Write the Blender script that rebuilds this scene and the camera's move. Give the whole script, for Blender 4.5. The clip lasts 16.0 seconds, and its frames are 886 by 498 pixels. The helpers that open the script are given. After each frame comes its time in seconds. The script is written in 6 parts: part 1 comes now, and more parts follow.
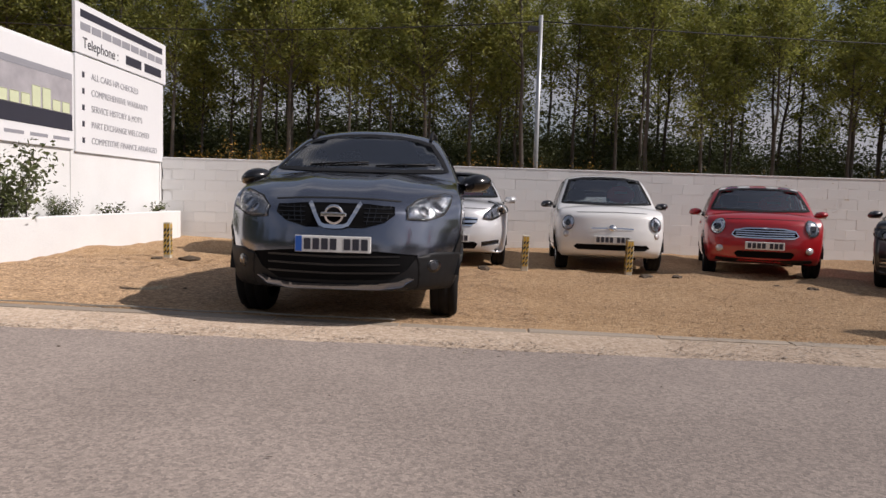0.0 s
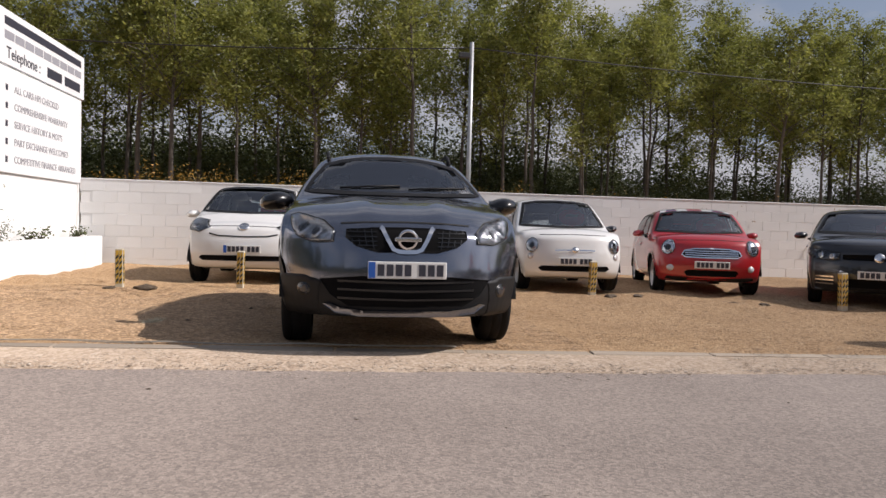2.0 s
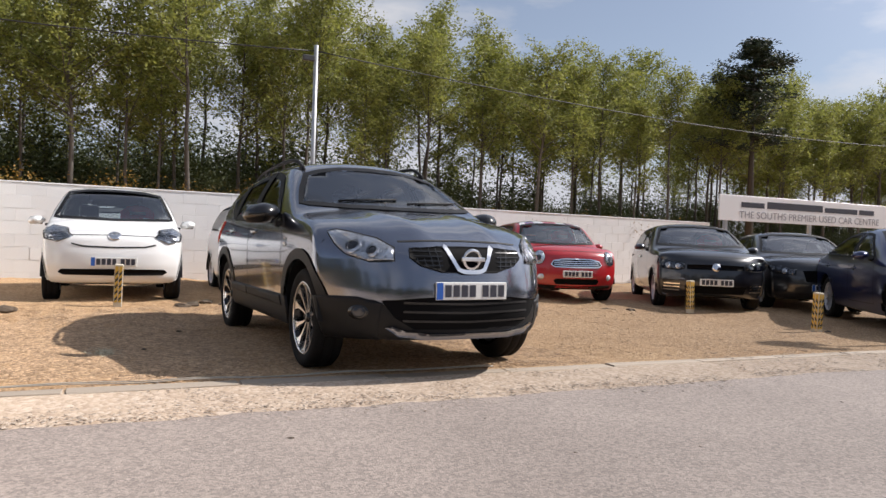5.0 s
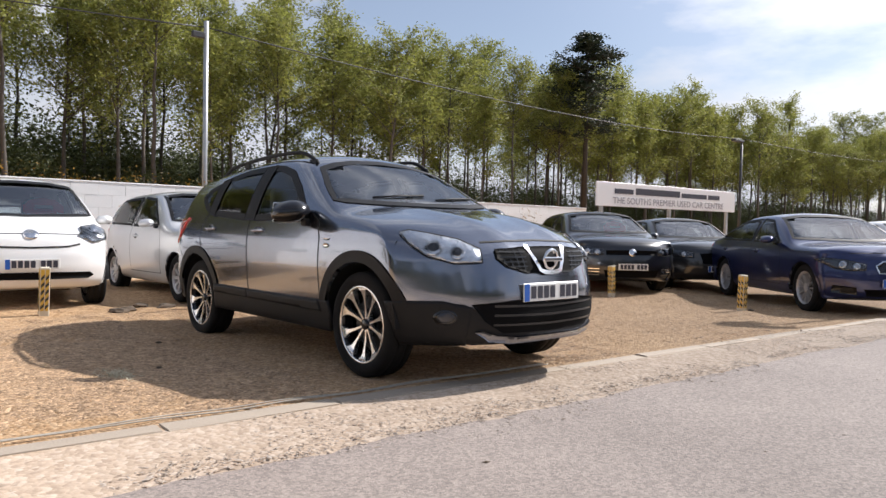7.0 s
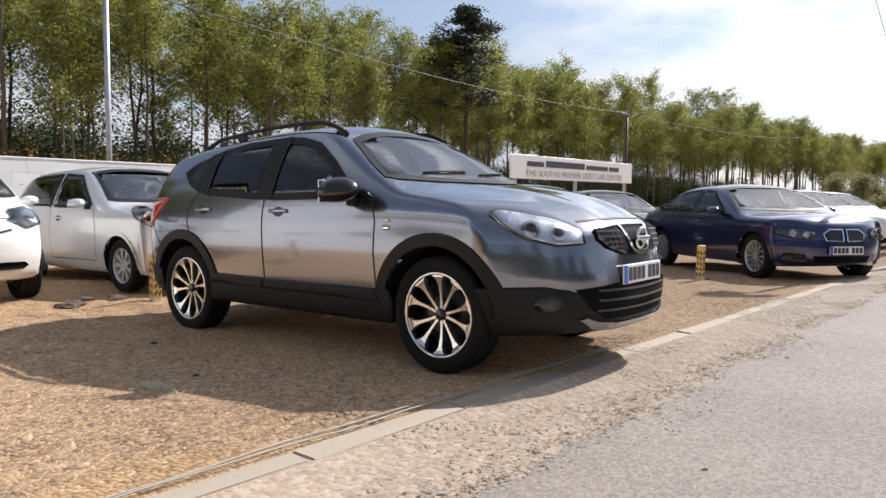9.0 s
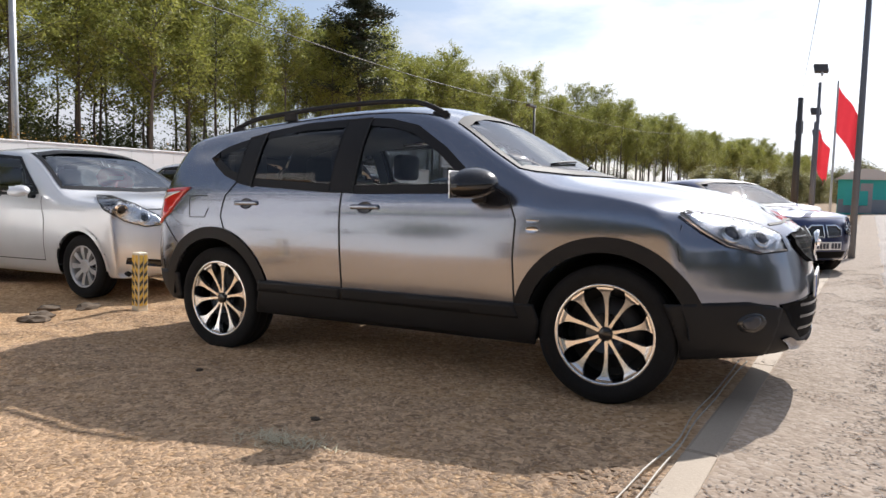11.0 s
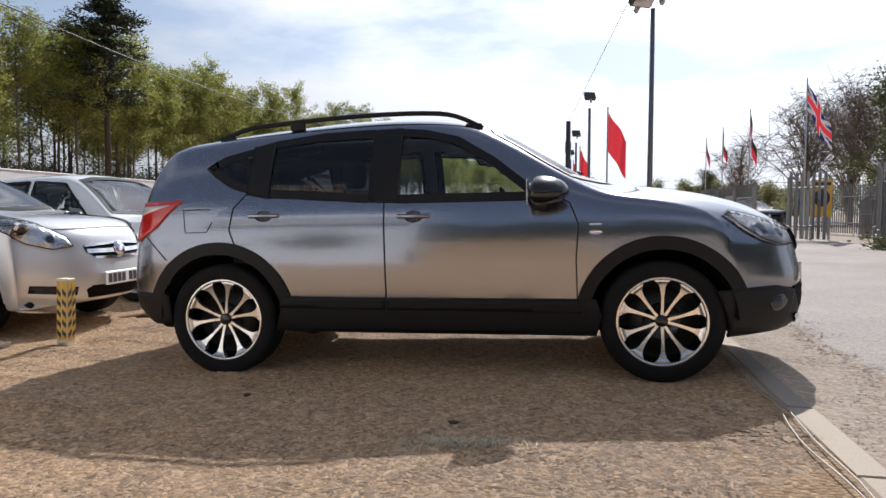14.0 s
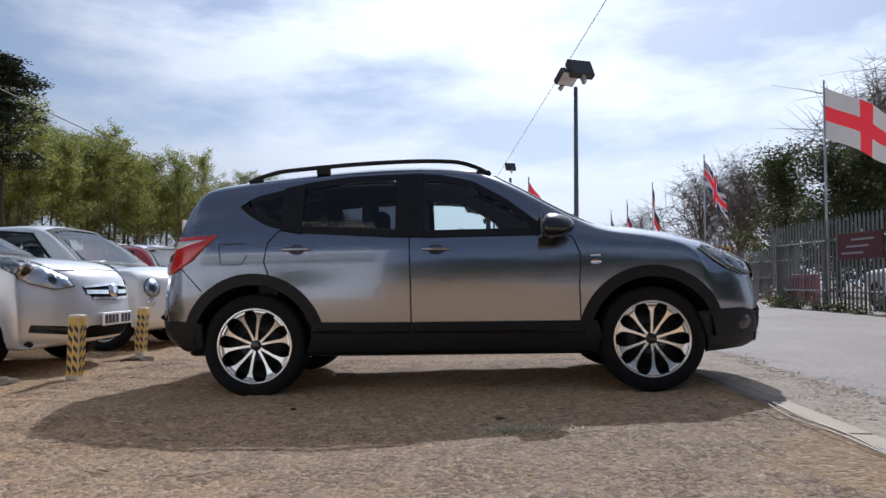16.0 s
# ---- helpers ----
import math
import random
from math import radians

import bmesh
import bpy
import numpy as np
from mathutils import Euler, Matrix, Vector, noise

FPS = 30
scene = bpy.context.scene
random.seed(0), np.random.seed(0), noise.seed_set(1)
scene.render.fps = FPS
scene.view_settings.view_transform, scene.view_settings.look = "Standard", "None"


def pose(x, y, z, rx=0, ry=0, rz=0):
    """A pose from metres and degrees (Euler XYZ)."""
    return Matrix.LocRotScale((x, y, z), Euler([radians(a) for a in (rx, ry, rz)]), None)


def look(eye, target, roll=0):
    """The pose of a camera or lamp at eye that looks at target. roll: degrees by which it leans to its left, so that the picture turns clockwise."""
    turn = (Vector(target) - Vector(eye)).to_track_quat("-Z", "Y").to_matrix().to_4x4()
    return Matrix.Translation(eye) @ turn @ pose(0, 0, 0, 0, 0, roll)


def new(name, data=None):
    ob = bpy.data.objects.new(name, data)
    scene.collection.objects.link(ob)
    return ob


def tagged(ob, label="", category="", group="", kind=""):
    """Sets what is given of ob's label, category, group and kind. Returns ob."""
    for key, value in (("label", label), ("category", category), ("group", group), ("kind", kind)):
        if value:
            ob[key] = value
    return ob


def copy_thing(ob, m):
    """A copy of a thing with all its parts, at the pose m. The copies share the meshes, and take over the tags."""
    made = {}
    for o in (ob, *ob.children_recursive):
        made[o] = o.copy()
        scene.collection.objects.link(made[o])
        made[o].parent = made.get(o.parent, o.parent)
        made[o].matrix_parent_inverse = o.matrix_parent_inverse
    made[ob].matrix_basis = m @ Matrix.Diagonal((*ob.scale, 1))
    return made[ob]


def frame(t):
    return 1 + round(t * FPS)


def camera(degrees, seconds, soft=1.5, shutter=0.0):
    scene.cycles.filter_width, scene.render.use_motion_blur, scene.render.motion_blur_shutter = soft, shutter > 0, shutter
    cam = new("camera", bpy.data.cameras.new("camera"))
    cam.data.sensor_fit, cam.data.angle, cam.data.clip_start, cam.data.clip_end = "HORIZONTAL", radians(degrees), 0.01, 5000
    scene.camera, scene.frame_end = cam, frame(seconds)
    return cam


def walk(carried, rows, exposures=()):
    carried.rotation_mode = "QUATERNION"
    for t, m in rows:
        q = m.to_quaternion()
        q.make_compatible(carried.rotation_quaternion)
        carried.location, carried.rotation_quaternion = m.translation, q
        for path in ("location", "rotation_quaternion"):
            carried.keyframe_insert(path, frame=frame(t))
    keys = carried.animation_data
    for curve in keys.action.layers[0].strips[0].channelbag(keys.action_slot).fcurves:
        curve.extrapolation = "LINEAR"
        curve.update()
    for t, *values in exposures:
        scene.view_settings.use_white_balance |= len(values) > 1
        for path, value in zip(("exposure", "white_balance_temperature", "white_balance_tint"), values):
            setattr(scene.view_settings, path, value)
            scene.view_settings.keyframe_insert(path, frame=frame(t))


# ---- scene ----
cam = camera(64.0, 16.0)
PATH = [
    (0, (0.872, -5.668, 0.939), (0.821, -3.674, 0.795), 1.7),
    (0.5, (0.544, -5.633, 0.933), (0.594, -3.641, 0.755), 2.1),
    (1, (0.178, -5.535, 0.924), (0.182, -3.541, 0.767), 2.9),
    (1.5, (-0.15, -5.534, 0.926), (-0.001, -3.544, 0.798), 1.3),
    (2, (-0.459, -5.523, 0.918), (-0.165, -3.546, 0.846), 1.5),
    (2.5, (-0.77, -5.475, 0.934), (-0.362, -3.519, 0.857), 2.2),
    (3, (-1.128, -5.409, 0.936), (-0.542, -3.498, 0.871), 1.2),
    (3.5, (-1.414, -5.269, 0.944), (-0.748, -3.385, 0.865), 1.3),
    (4, (-1.708, -5.127, 0.945), (-0.935, -3.283, 0.895), 1.7),
    (6.5, (-3.165, -4.101, 0.993), (-1.982, -2.491, 0.914), 1.6),
    (7, (-3.447, -3.801, 1.009), (-2.139, -2.29, 0.939), 1.3),
    (7.5, (-3.615, -3.509, 1.006), (-2.241, -2.057, 0.948), 1.5),
    (8, (-3.761, -3.197, 1.029), (-2.307, -1.826, 0.956), 0.7),
    (8.5, (-3.908, -2.909, 1.039), (-2.359, -1.648, 0.934), 0.6),
    (9, (-4.011, -2.588, 1.021), (-2.458, -1.336, 0.881), 0.5),
    (9.5, (-4.107, -2.267, 1.044), (-2.53, -1.045, 0.903), 1.1),
    (12, (-4.453, -0.529, 1.026), (-2.614, 0.24, 0.864), 1.8),
    (12.5, (-5.011, -0.557, 0.993), (-3.135, 0.123, 0.855), 2.3),
    (13, (-4.901, -0.147, 0.974), (-2.991, 0.433, 0.85), 1.3),
    (13.5, (-4.856, 0.19, 0.976), (-2.915, 0.663, 0.882), 1.5),
    (14, (-4.92, 0.546, 0.963), (-2.952, 0.887, 0.854), 0.2),
    (14.5, (-4.924, 0.817, 0.939), (-2.933, 0.984, 0.843), -0.7),
    (15, (-5.085, 0.998, 0.873), (-3.085, 1.035, 0.883), -0.5),
    (15.5, (-5.307, 1.116, 0.827), (-3.308, 1.149, 0.838), -0.1),
    (16, (-5.539, 1.19, 0.713), (-3.543, 1.271, 0.805), 0.2),
]
walk(cam, [(t, look(eye, target, roll)) for t, eye, target, roll in PATH],
     [(0, -0.34, 6400, 17), (2, -0.02, 6400, 16), (4, 0.30, 6350, 14), (7, 0.65, 6150, 13), (9, 0.64, 6200, 12), (12.5, 0.72, 6150, 12), (14, 0.42, 6050, 12), (14.5, 0.36, 6000, 12), (15.5, 0.24, 5700, 11), (16, 0.06, 5600, 11)])


# ---- world, sun and exposure ----
SUN_TO = Vector((1.13, -0.19, 1.0)).normalized()
world = bpy.data.worlds.new("world")
scene.world = world
world.use_nodes = True
wn, wl = world.node_tree.nodes, world.node_tree.links
sky = wn.new("ShaderNodeTexSky")
sky.sky_type, sky.sun_disc = "NISHITA", False
sky.sun_elevation, sky.sun_rotation = math.asin(SUN_TO.z), math.atan2(SUN_TO.x, SUN_TO.y)
sky.dust_density = 1.0
wco = wn.new("ShaderNodeTexCoord")
wmap = wn.new("ShaderNodeMapping")
wmap.inputs["Scale"].default_value = (1.0, 1.0, 3.2)
wl.new(wco.outputs["Generated"], wmap.inputs["Vector"])
cloud = wn.new("ShaderNodeTexNoise")
cloud.inputs["Scale"].default_value, cloud.inputs["Detail"].default_value, cloud.inputs["Roughness"].default_value = 2.3, 7.0, 0.55
wl.new(wmap.outputs[0], cloud.inputs["Vector"])
cramp = wn.new("ShaderNodeValToRGB")
cramp.color_ramp.elements[0].color = (0.24, 0.24, 0.24, 1)
cramp.color_ramp.elements[0].position, cramp.color_ramp.elements[1].position = 0.515, 0.655
wsep, whaze, wadd = wn.new("ShaderNodeSeparateXYZ"), wn.new("ShaderNodeMapRange"), wn.new("ShaderNodeMath")
wl.new(wco.outputs["Generated"], wsep.inputs[0])
whaze.inputs["From Min"].default_value, whaze.inputs["From Max"].default_value = 0.0, 0.38
whaze.inputs["To Min"].default_value, whaze.inputs["To Max"].default_value = 0.16, 0.0
wl.new(wsep.outputs[2], whaze.inputs["Value"])
wadd.operation = "ADD"
wl.new(cloud.outputs[0], wadd.inputs[0])
wl.new(whaze.outputs[0], wadd.inputs[1])
weast = wn.new("ShaderNodeMath")
weast.operation = "MULTIPLY_ADD"
weast.inputs[1].default_value = 0.05
wl.new(wsep.outputs[0], weast.inputs[0])
wl.new(wadd.outputs[0], weast.inputs[2])
wl.new(weast.outputs[0], cramp.inputs[0])
cmix = wn.new("ShaderNodeMix")
cmix.data_type = "RGBA"
wl.new(cramp.outputs[0], cmix.inputs["Factor"])
wblue = wn.new("ShaderNodeVectorMath")
wblue.operation = "SCALE"
wblue.inputs["Scale"].default_value = 1.5
wl.new(sky.outputs[0], wblue.inputs[0])
wl.new(wblue.outputs[0], cmix.inputs["A"])
wdot = wn.new("ShaderNodeVectorMath")
wdot.operation = "DOT_PRODUCT"
wl.new(wco.outputs["Generated"], wdot.inputs[0])
wdot.inputs[1].default_value = SUN_TO
wglow = wn.new("ShaderNodeMapRange")
wglow.interpolation_type = "SMOOTHSTEP"
wglow.inputs["From Min"].default_value, wglow.inputs["From Max"].default_value = 0.60, 1.0
wglow.inputs["To Min"].default_value, wglow.inputs["To Max"].default_value = 1.0, 2.5
wl.new(wdot.outputs["Value"], wglow.inputs["Value"])
wtint = wn.new("ShaderNodeVectorMath")
wtint.operation = "SCALE"
wtint.inputs[0].default_value = (9.6, 9.75, 10.0)
wl.new(wglow.outputs[0], wtint.inputs["Scale"])
wl.new(wtint.outputs[0], cmix.inputs["B"])
wl.new(cmix.outputs["Result"], wn["Background"].inputs[0])
wn["Background"].inputs[1].default_value = 0.048
sun = new("sun", bpy.data.lights.new("sun", "SUN"))
sun.data.energy, sun.data.angle, sun.data.color = 5.0, radians(0.53), (1.0, 0.94, 0.85)
sun.matrix_world = look(SUN_TO * 30, (0, 0, 0))


# ---- materials ----
def mat(name, col, rough=0.6, metal=0.0, vary=0.15, scale=6.0, fine=60.0, bump=0.1, dist=0.004, tint=None, coat=0.0, spec=0.5, island=0.0, objrand=0.0):
    """A surface whose colour, gloss and relief vary at two scales, in metres."""
    m = bpy.data.materials.new(name)
    m.use_nodes = True
    n, l = m.node_tree.nodes, m.node_tree.links
    p = n["Principled BSDF"]
    p.inputs["Roughness"].default_value, p.inputs["Metallic"].default_value = rough, metal
    p.inputs["Coat Weight"].default_value, p.inputs["Coat Roughness"].default_value = coat, 0.04
    p.inputs["Specular IOR Level"].default_value = spec
    co = n.new("ShaderNodeTexCoord")
    big, small = n.new("ShaderNodeTexNoise"), n.new("ShaderNodeTexNoise")
    for node, s, d in ((big, scale, 4.0), (small, fine, 6.0)):
        node.inputs["Scale"].default_value, node.inputs["Detail"].default_value = s, d
        l.new(co.outputs["Object"], node.inputs["Vector"])
    add = n.new("ShaderNodeMath")
    add.operation = "ADD"
    l.new(big.outputs[0], add.inputs[0])
    l.new(small.outputs[0], add.inputs[1])
    last = add
    if island or objrand:
        src = n.new("ShaderNodeNewGeometry").outputs["Random Per Island"] if island else n.new("ShaderNodeObjectInfo").outputs["Random"]
        mad = n.new("ShaderNodeMath")
        mad.operation = "MULTIPLY_ADD"
        l.new(src, mad.inputs[0])
        mad.inputs[1].default_value = 2 * (island or objrand)
        l.new(add.outputs[0], mad.inputs[2])
        last = mad
    r = n.new("ShaderNodeMapRange")
    r.inputs["From Min"].default_value, r.inputs["From Max"].default_value = 0.55, 1.45 + 2 * (island or objrand)
    l.new(last.outputs[0], r.inputs["Value"])
    mix = n.new("ShaderNodeMix")
    mix.data_type = "RGBA"
    tint = tint or tuple(c * (1 + vary) for c in col)
    mix.inputs["A"].default_value = (*[c * (1 - vary) for c in col], 1)
    mix.inputs["B"].default_value = (*tint, 1)
    l.new(r.outputs[0], mix.inputs["Factor"])
    l.new(mix.outputs["Result"], p.inputs["Base Color"])
    if bump:
        b = n.new("ShaderNodeBump")
        b.inputs["Strength"].default_value, b.inputs["Distance"].default_value = bump, dist
        l.new(small.outputs[0], b.inputs["Height"])
        l.new(b.outputs[0], p.inputs["Normal"])
    return m


def paint(name, col, metal=0.0, rough=0.35):
    m = mat(name, col, rough, metal, 0.05, 3.0, 900.0, 0.0, coat=1.0)
    return m


def glass(name, tint, ior=1.7):
    """Thin glass: tinted clear, with a mirror that grows towards grazing."""
    m = bpy.data.materials.new(name)
    m.use_nodes = True
    n, l = m.node_tree.nodes, m.node_tree.links
    n.remove(n["Principled BSDF"])
    t, g, mx, f = n.new("ShaderNodeBsdfTransparent"), n.new("ShaderNodeBsdfGlossy"), n.new("ShaderNodeMixShader"), n.new("ShaderNodeFresnel")
    t.inputs[0].default_value = (*tint, 1)
    g.inputs["Roughness"].default_value = 0.02
    f.inputs["IOR"].default_value = ior
    l.new(f.outputs[0], mx.inputs[0])
    l.new(t.outputs[0], mx.inputs[1])
    l.new(g.outputs[0], mx.inputs[2])
    l.new(mx.outputs[0], n["Material Output"].inputs[0])
    return m


KERB_A, KERB_B = -0.600, -0.033       # the edging runs along y = KERB_A + KERB_B * x


def ground_material():
    """Chippings inside the edging, sandy fines between it and the tarmac."""
    m = bpy.data.materials.new("chippings")
    m.use_nodes = True
    n, l = m.node_tree.nodes, m.node_tree.links
    p = n["Principled BSDF"]
    p.inputs["Roughness"].default_value = 0.9
    p.inputs["Specular IOR Level"].default_value = 0.25
    p.inputs["Diffuse Roughness"].default_value = 0.8
    co = n.new("ShaderNodeTexCoord")

    def noise_at(s, d=5.0):
        k = n.new("ShaderNodeTexNoise")
        k.inputs["Scale"].default_value, k.inputs["Detail"].default_value = s, d
        l.new(co.outputs["Object"], k.inputs["Vector"])
        return k.outputs[0]

    def ramp(src, stops):
        k = n.new("ShaderNodeValToRGB")
        e = k.color_ramp.elements
        e[0].position, e[0].color = stops[0][0], (*stops[0][1], 1)
        e[1].position, e[1].color = stops[-1][0], (*stops[-1][1], 1)
        for pos, c in stops[1:-1]:
            e.new(pos).color = (*c, 1)
        l.new(src, k.inputs[0])
        return k.outputs[0]

    def mixed(fac, a, b, mode="MIX"):
        k = n.new("ShaderNodeMix")
        k.data_type, k.blend_type = "RGBA", mode
        if isinstance(fac, float):
            k.inputs["Factor"].default_value = fac
        else:
            l.new(fac, k.inputs["Factor"])
        l.new(a, k.inputs["A"])
        l.new(b, k.inputs["B"])
        return k.outputs["Result"]

    v = n.new("ShaderNodeTexVoronoi")
    v.inputs["Scale"].default_value = 42.0
    l.new(co.outputs["Object"], v.inputs["Vector"])
    vb = n.new("ShaderNodeSeparateColor")
    l.new(v.outputs["Color"], vb.inputs[0])
    stones = ramp(vb.outputs[0], [(0.0, (0.09, 0.055, 0.03)), (0.3, (0.26, 0.168, 0.09)), (0.6, (0.39, 0.265, 0.15)), (0.85, (0.45, 0.325, 0.20)), (1.0, (0.58, 0.45, 0.31))])
    patches = ramp(noise_at(0.7), [(0.3, (0.48, 0.285, 0.140)), (0.7, (0.67, 0.43, 0.228))])
    gravel = mixed(0.42, stones, patches)
    sand = mixed(0.5, ramp(noise_at(2.2), [(0.3, (0.52, 0.385, 0.27)), (0.7, (0.68, 0.53, 0.39))]), ramp(noise_at(90.0), [(0.3, (0.33, 0.24, 0.17)), (0.75, (0.72, 0.59, 0.46))]))
    sand = mixed(0.22, sand, ramp(noise_at(17.0), [(0.32, (0.34, 0.265, 0.21)), (0.5, (0.50, 0.41, 0.34)), (0.68, (0.66, 0.57, 0.49))]))
    grit = ramp(vb.outputs[1], [(0.0, (0.28, 0.20, 0.14)), (0.35, (0.46, 0.35, 0.25)), (0.7, (0.58, 0.46, 0.35)), (1.0, (0.72, 0.63, 0.52))])
    sand = mixed(0.45, sand, grit)
    sep = n.new("ShaderNodeSeparateXYZ")
    l.new(co.outputs["Object"], sep.inputs[0])
    d = n.new("ShaderNodeMath")
    d.operation = "MULTIPLY_ADD"
    l.new(sep.outputs[0], d.inputs[0])
    d.inputs[1].default_value = -KERB_B
    l.new(sep.outputs[1], d.inputs[2])
    wob = n.new("ShaderNodeMath")
    wob.operation = "MULTIPLY_ADD"
    l.new(noise_at(1.6), wob.inputs[0])
    wob.inputs[1].default_value = 0.35
    l.new(d.outputs[0], wob.inputs[2])
    edge = n.new("ShaderNodeMapRange")
    edge.inputs["From Min"].default_value, edge.inputs["From Max"].default_value = KERB_A + 0.10, KERB_A + 0.30
    l.new(wob.outputs[0], edge.inputs["Value"])
    col = mixed(edge.outputs[0], sand, gravel)
    l.new(col, p.inputs["Base Color"])
    b = n.new("ShaderNodeBump")
    b.inputs["Strength"].default_value, b.inputs["Distance"].default_value = 0.5, 0.014
    l.new(v.outputs["Distance"], b.inputs["Height"])
    b.invert = True
    soft = n.new("ShaderNodeMapRange")
    soft.inputs["To Min"].default_value, soft.inputs["To Max"].default_value = 0.22, 0.8
    l.new(edge.outputs[0], soft.inputs["Value"])
    l.new(soft.outputs[0], b.inputs["Strength"])
    b2 = n.new("ShaderNodeBump")
    b2.inputs["Strength"].default_value, b2.inputs["Distance"].default_value = 0.35, 0.03
    l.new(noise_at(9.0), b2.inputs["Height"])
    l.new(b.outputs[0], b2.inputs["Normal"])
    l.new(b2.outputs[0], p.inputs["Normal"])
    return m


def tarmac_material():
    m = mat("worn_tarmac", (0.255, 0.212, 0.185), 0.85, 0, 0.2, 0.55, 110.0, 0.5, 0.006, tint=(0.40, 0.34, 0.30))
    n, l = m.node_tree.nodes, m.node_tree.links
    p = n["Principled BSDF"]
    p.inputs["Diffuse Roughness"].default_value = 0.5
    old = p.inputs["Base Color"].links[0].from_socket
    co = n.new("ShaderNodeTexCoord")
    v = n.new("ShaderNodeTexVoronoi")
    v.inputs["Scale"].default_value = 75.0
    l.new(co.outputs["Object"], v.inputs["Vector"])
    vb = n.new("ShaderNodeSeparateColor")
    l.new(v.outputs["Color"], vb.inputs[0])
    k = n.new("ShaderNodeValToRGB")
    k.color_ramp.elements[0].color, k.color_ramp.elements[1].color = (0.55, 0.55, 0.55, 1), (1.5, 1.45, 1.4, 1)
    l.new(vb.outputs[0], k.inputs[0])
    mx = n.new("ShaderNodeMix")
    mx.data_type, mx.blend_type = "RGBA", "MULTIPLY"
    mx.inputs["Factor"].default_value = 0.55
    l.new(old, mx.inputs["A"])
    l.new(k.outputs[0], mx.inputs["B"])
    l.new(mx.outputs["Result"], p.inputs["Base Color"])
    return m


GRAVEL, TARMAC = ground_material(), tarmac_material()
PEBBLE = mat("pebble", (0.22, 0.132, 0.070), 0.85, 0, 0.3, 8, 60, 0.2, tint=(0.75, 0.52, 0.315), island=0.9)
GRIT = mat("pale_grit", (0.36, 0.27, 0.19), 0.9, 0, 0.2, 8, 60, 0.2, tint=(0.64, 0.55, 0.46), island=0.9)
for stone in (PEBBLE, GRIT):
    stone.node_tree.nodes["Principled BSDF"].inputs["Diffuse Roughness"].default_value = 1.0
CONCRETE = mat("concrete", (0.34, 0.285, 0.225), 0.9, 0, 0.2, 2.5, 90, 0.4, 0.004, objrand=0.3)
WHITEWALL = mat("white_masonry_paint", (0.72, 0.715, 0.705), 0.8, 0, 0.10, 0.9, 60, 0.35, 0.004, tint=(0.82, 0.82, 0.81), objrand=0.2)
RENDERWALL = mat("white_render", (0.74, 0.735, 0.72), 0.8, 0, 0.08, 1.0, 60, 0.25, 0.003, tint=(0.84, 0.84, 0.83))
BOARD = mat("sign_white", (0.80, 0.80, 0.81), 0.35, 0, 0.03, 1.0, 20, 0.0)
DARKTEXT = mat("sign_dark", (0.035, 0.035, 0.05), 0.5, 0, 0.1, 5, 40, 0.0)
GREYTEXT = mat("sign_grey", (0.30, 0.30, 0.33), 0.5, 0, 0.1, 5, 40, 0.0)
LILAC = mat("sign_lilac", (0.36, 0.34, 0.37), 0.4, 0, 0.25, 0.8, 6, 0.0, tint=(0.50, 0.48, 0.50))
CREAM = mat("sign_cream", (0.62, 0.66, 0.45), 0.5, 0, 0.05, 5, 40, 0.0)
STEEL = mat("galvanised_steel", (0.42, 0.43, 0.44), 0.45, 0.6, 0.15, 6, 80, 0.1)
DARKSTEEL = mat("dark_painted_steel", (0.05, 0.05, 0.052), 0.5, 0.2, 0.2, 6, 80, 0.1)
FENCESTEEL = mat("palisade_steel", (0.27, 0.28, 0.29), 0.55, 0.4, 0.2, 4, 60, 0.1, objrand=0.2)
RUBBER = mat("tyre_rubber", (0.012, 0.0115, 0.0115), 0.85, 0, 0.3, 8, 90, 0.3, 0.003, spec=0.2)
PLASTIC = mat("black_grained_plastic", (0.009, 0.009, 0.010), 0.55, 0, 0.2, 6, 400, 0.2, 0.001, spec=0.25)
GRILLEBLACK = mat("grille_black", (0.003, 0.003, 0.0035), 0.75, 0, 0.2, 6, 100, 0.0, spec=0.1)
GLOSSBLACK = mat("gloss_black", (0.008, 0.008, 0.009), 0.22, 0, 0.1, 5, 50, 0.0, coat=0.25)
MACHINED = mat("machined_alloy", (0.72, 0.72, 0.72), 0.22, 0.9, 0.06, 6, 200, 0.05, 0.001)
SILVERPLASTIC = mat("silver_wheel_trim", (0.50, 0.50, 0.51), 0.35, 0.5, 0.08, 6, 100, 0.0)
DISC = mat("brake_disc", (0.035, 0.033, 0.032), 0.5, 0.6, 0.2, 20, 80, 0.0)
CHROME = mat("chrome", (0.82, 0.82, 0.83), 0.13, 1.0, 0.02, 5, 50, 0.0)
REFLECTOR = mat("lamp_reflector", (0.78, 0.80, 0.84), 0.16, 0.9, 0.25, 14, 40, 0.5, 0.02)
LAMPDARK = mat("lamp_dark_bowl", (0.05, 0.052, 0.06), 0.2, 0.4, 0.3, 18, 60, 0.1)
SEAM = mat("panel_gap", (0.006, 0.006, 0.006), 0.7, 0, 0.1, 5, 50, 0.0)
LINING = mat("cabin_lining", (0.21, 0.21, 0.215), 0.9, 0, 0.1, 5, 80, 0.1)
SEAT = mat("seat_cloth", (0.095, 0.095, 0.10), 0.9, 0, 0.2, 8, 120, 0.3)
REDLENS = mat("red_lamp_lens", (0.48, 0.012, 0.012), 0.12, 0, 0.2, 25, 60, 0.0, coat=1.0)
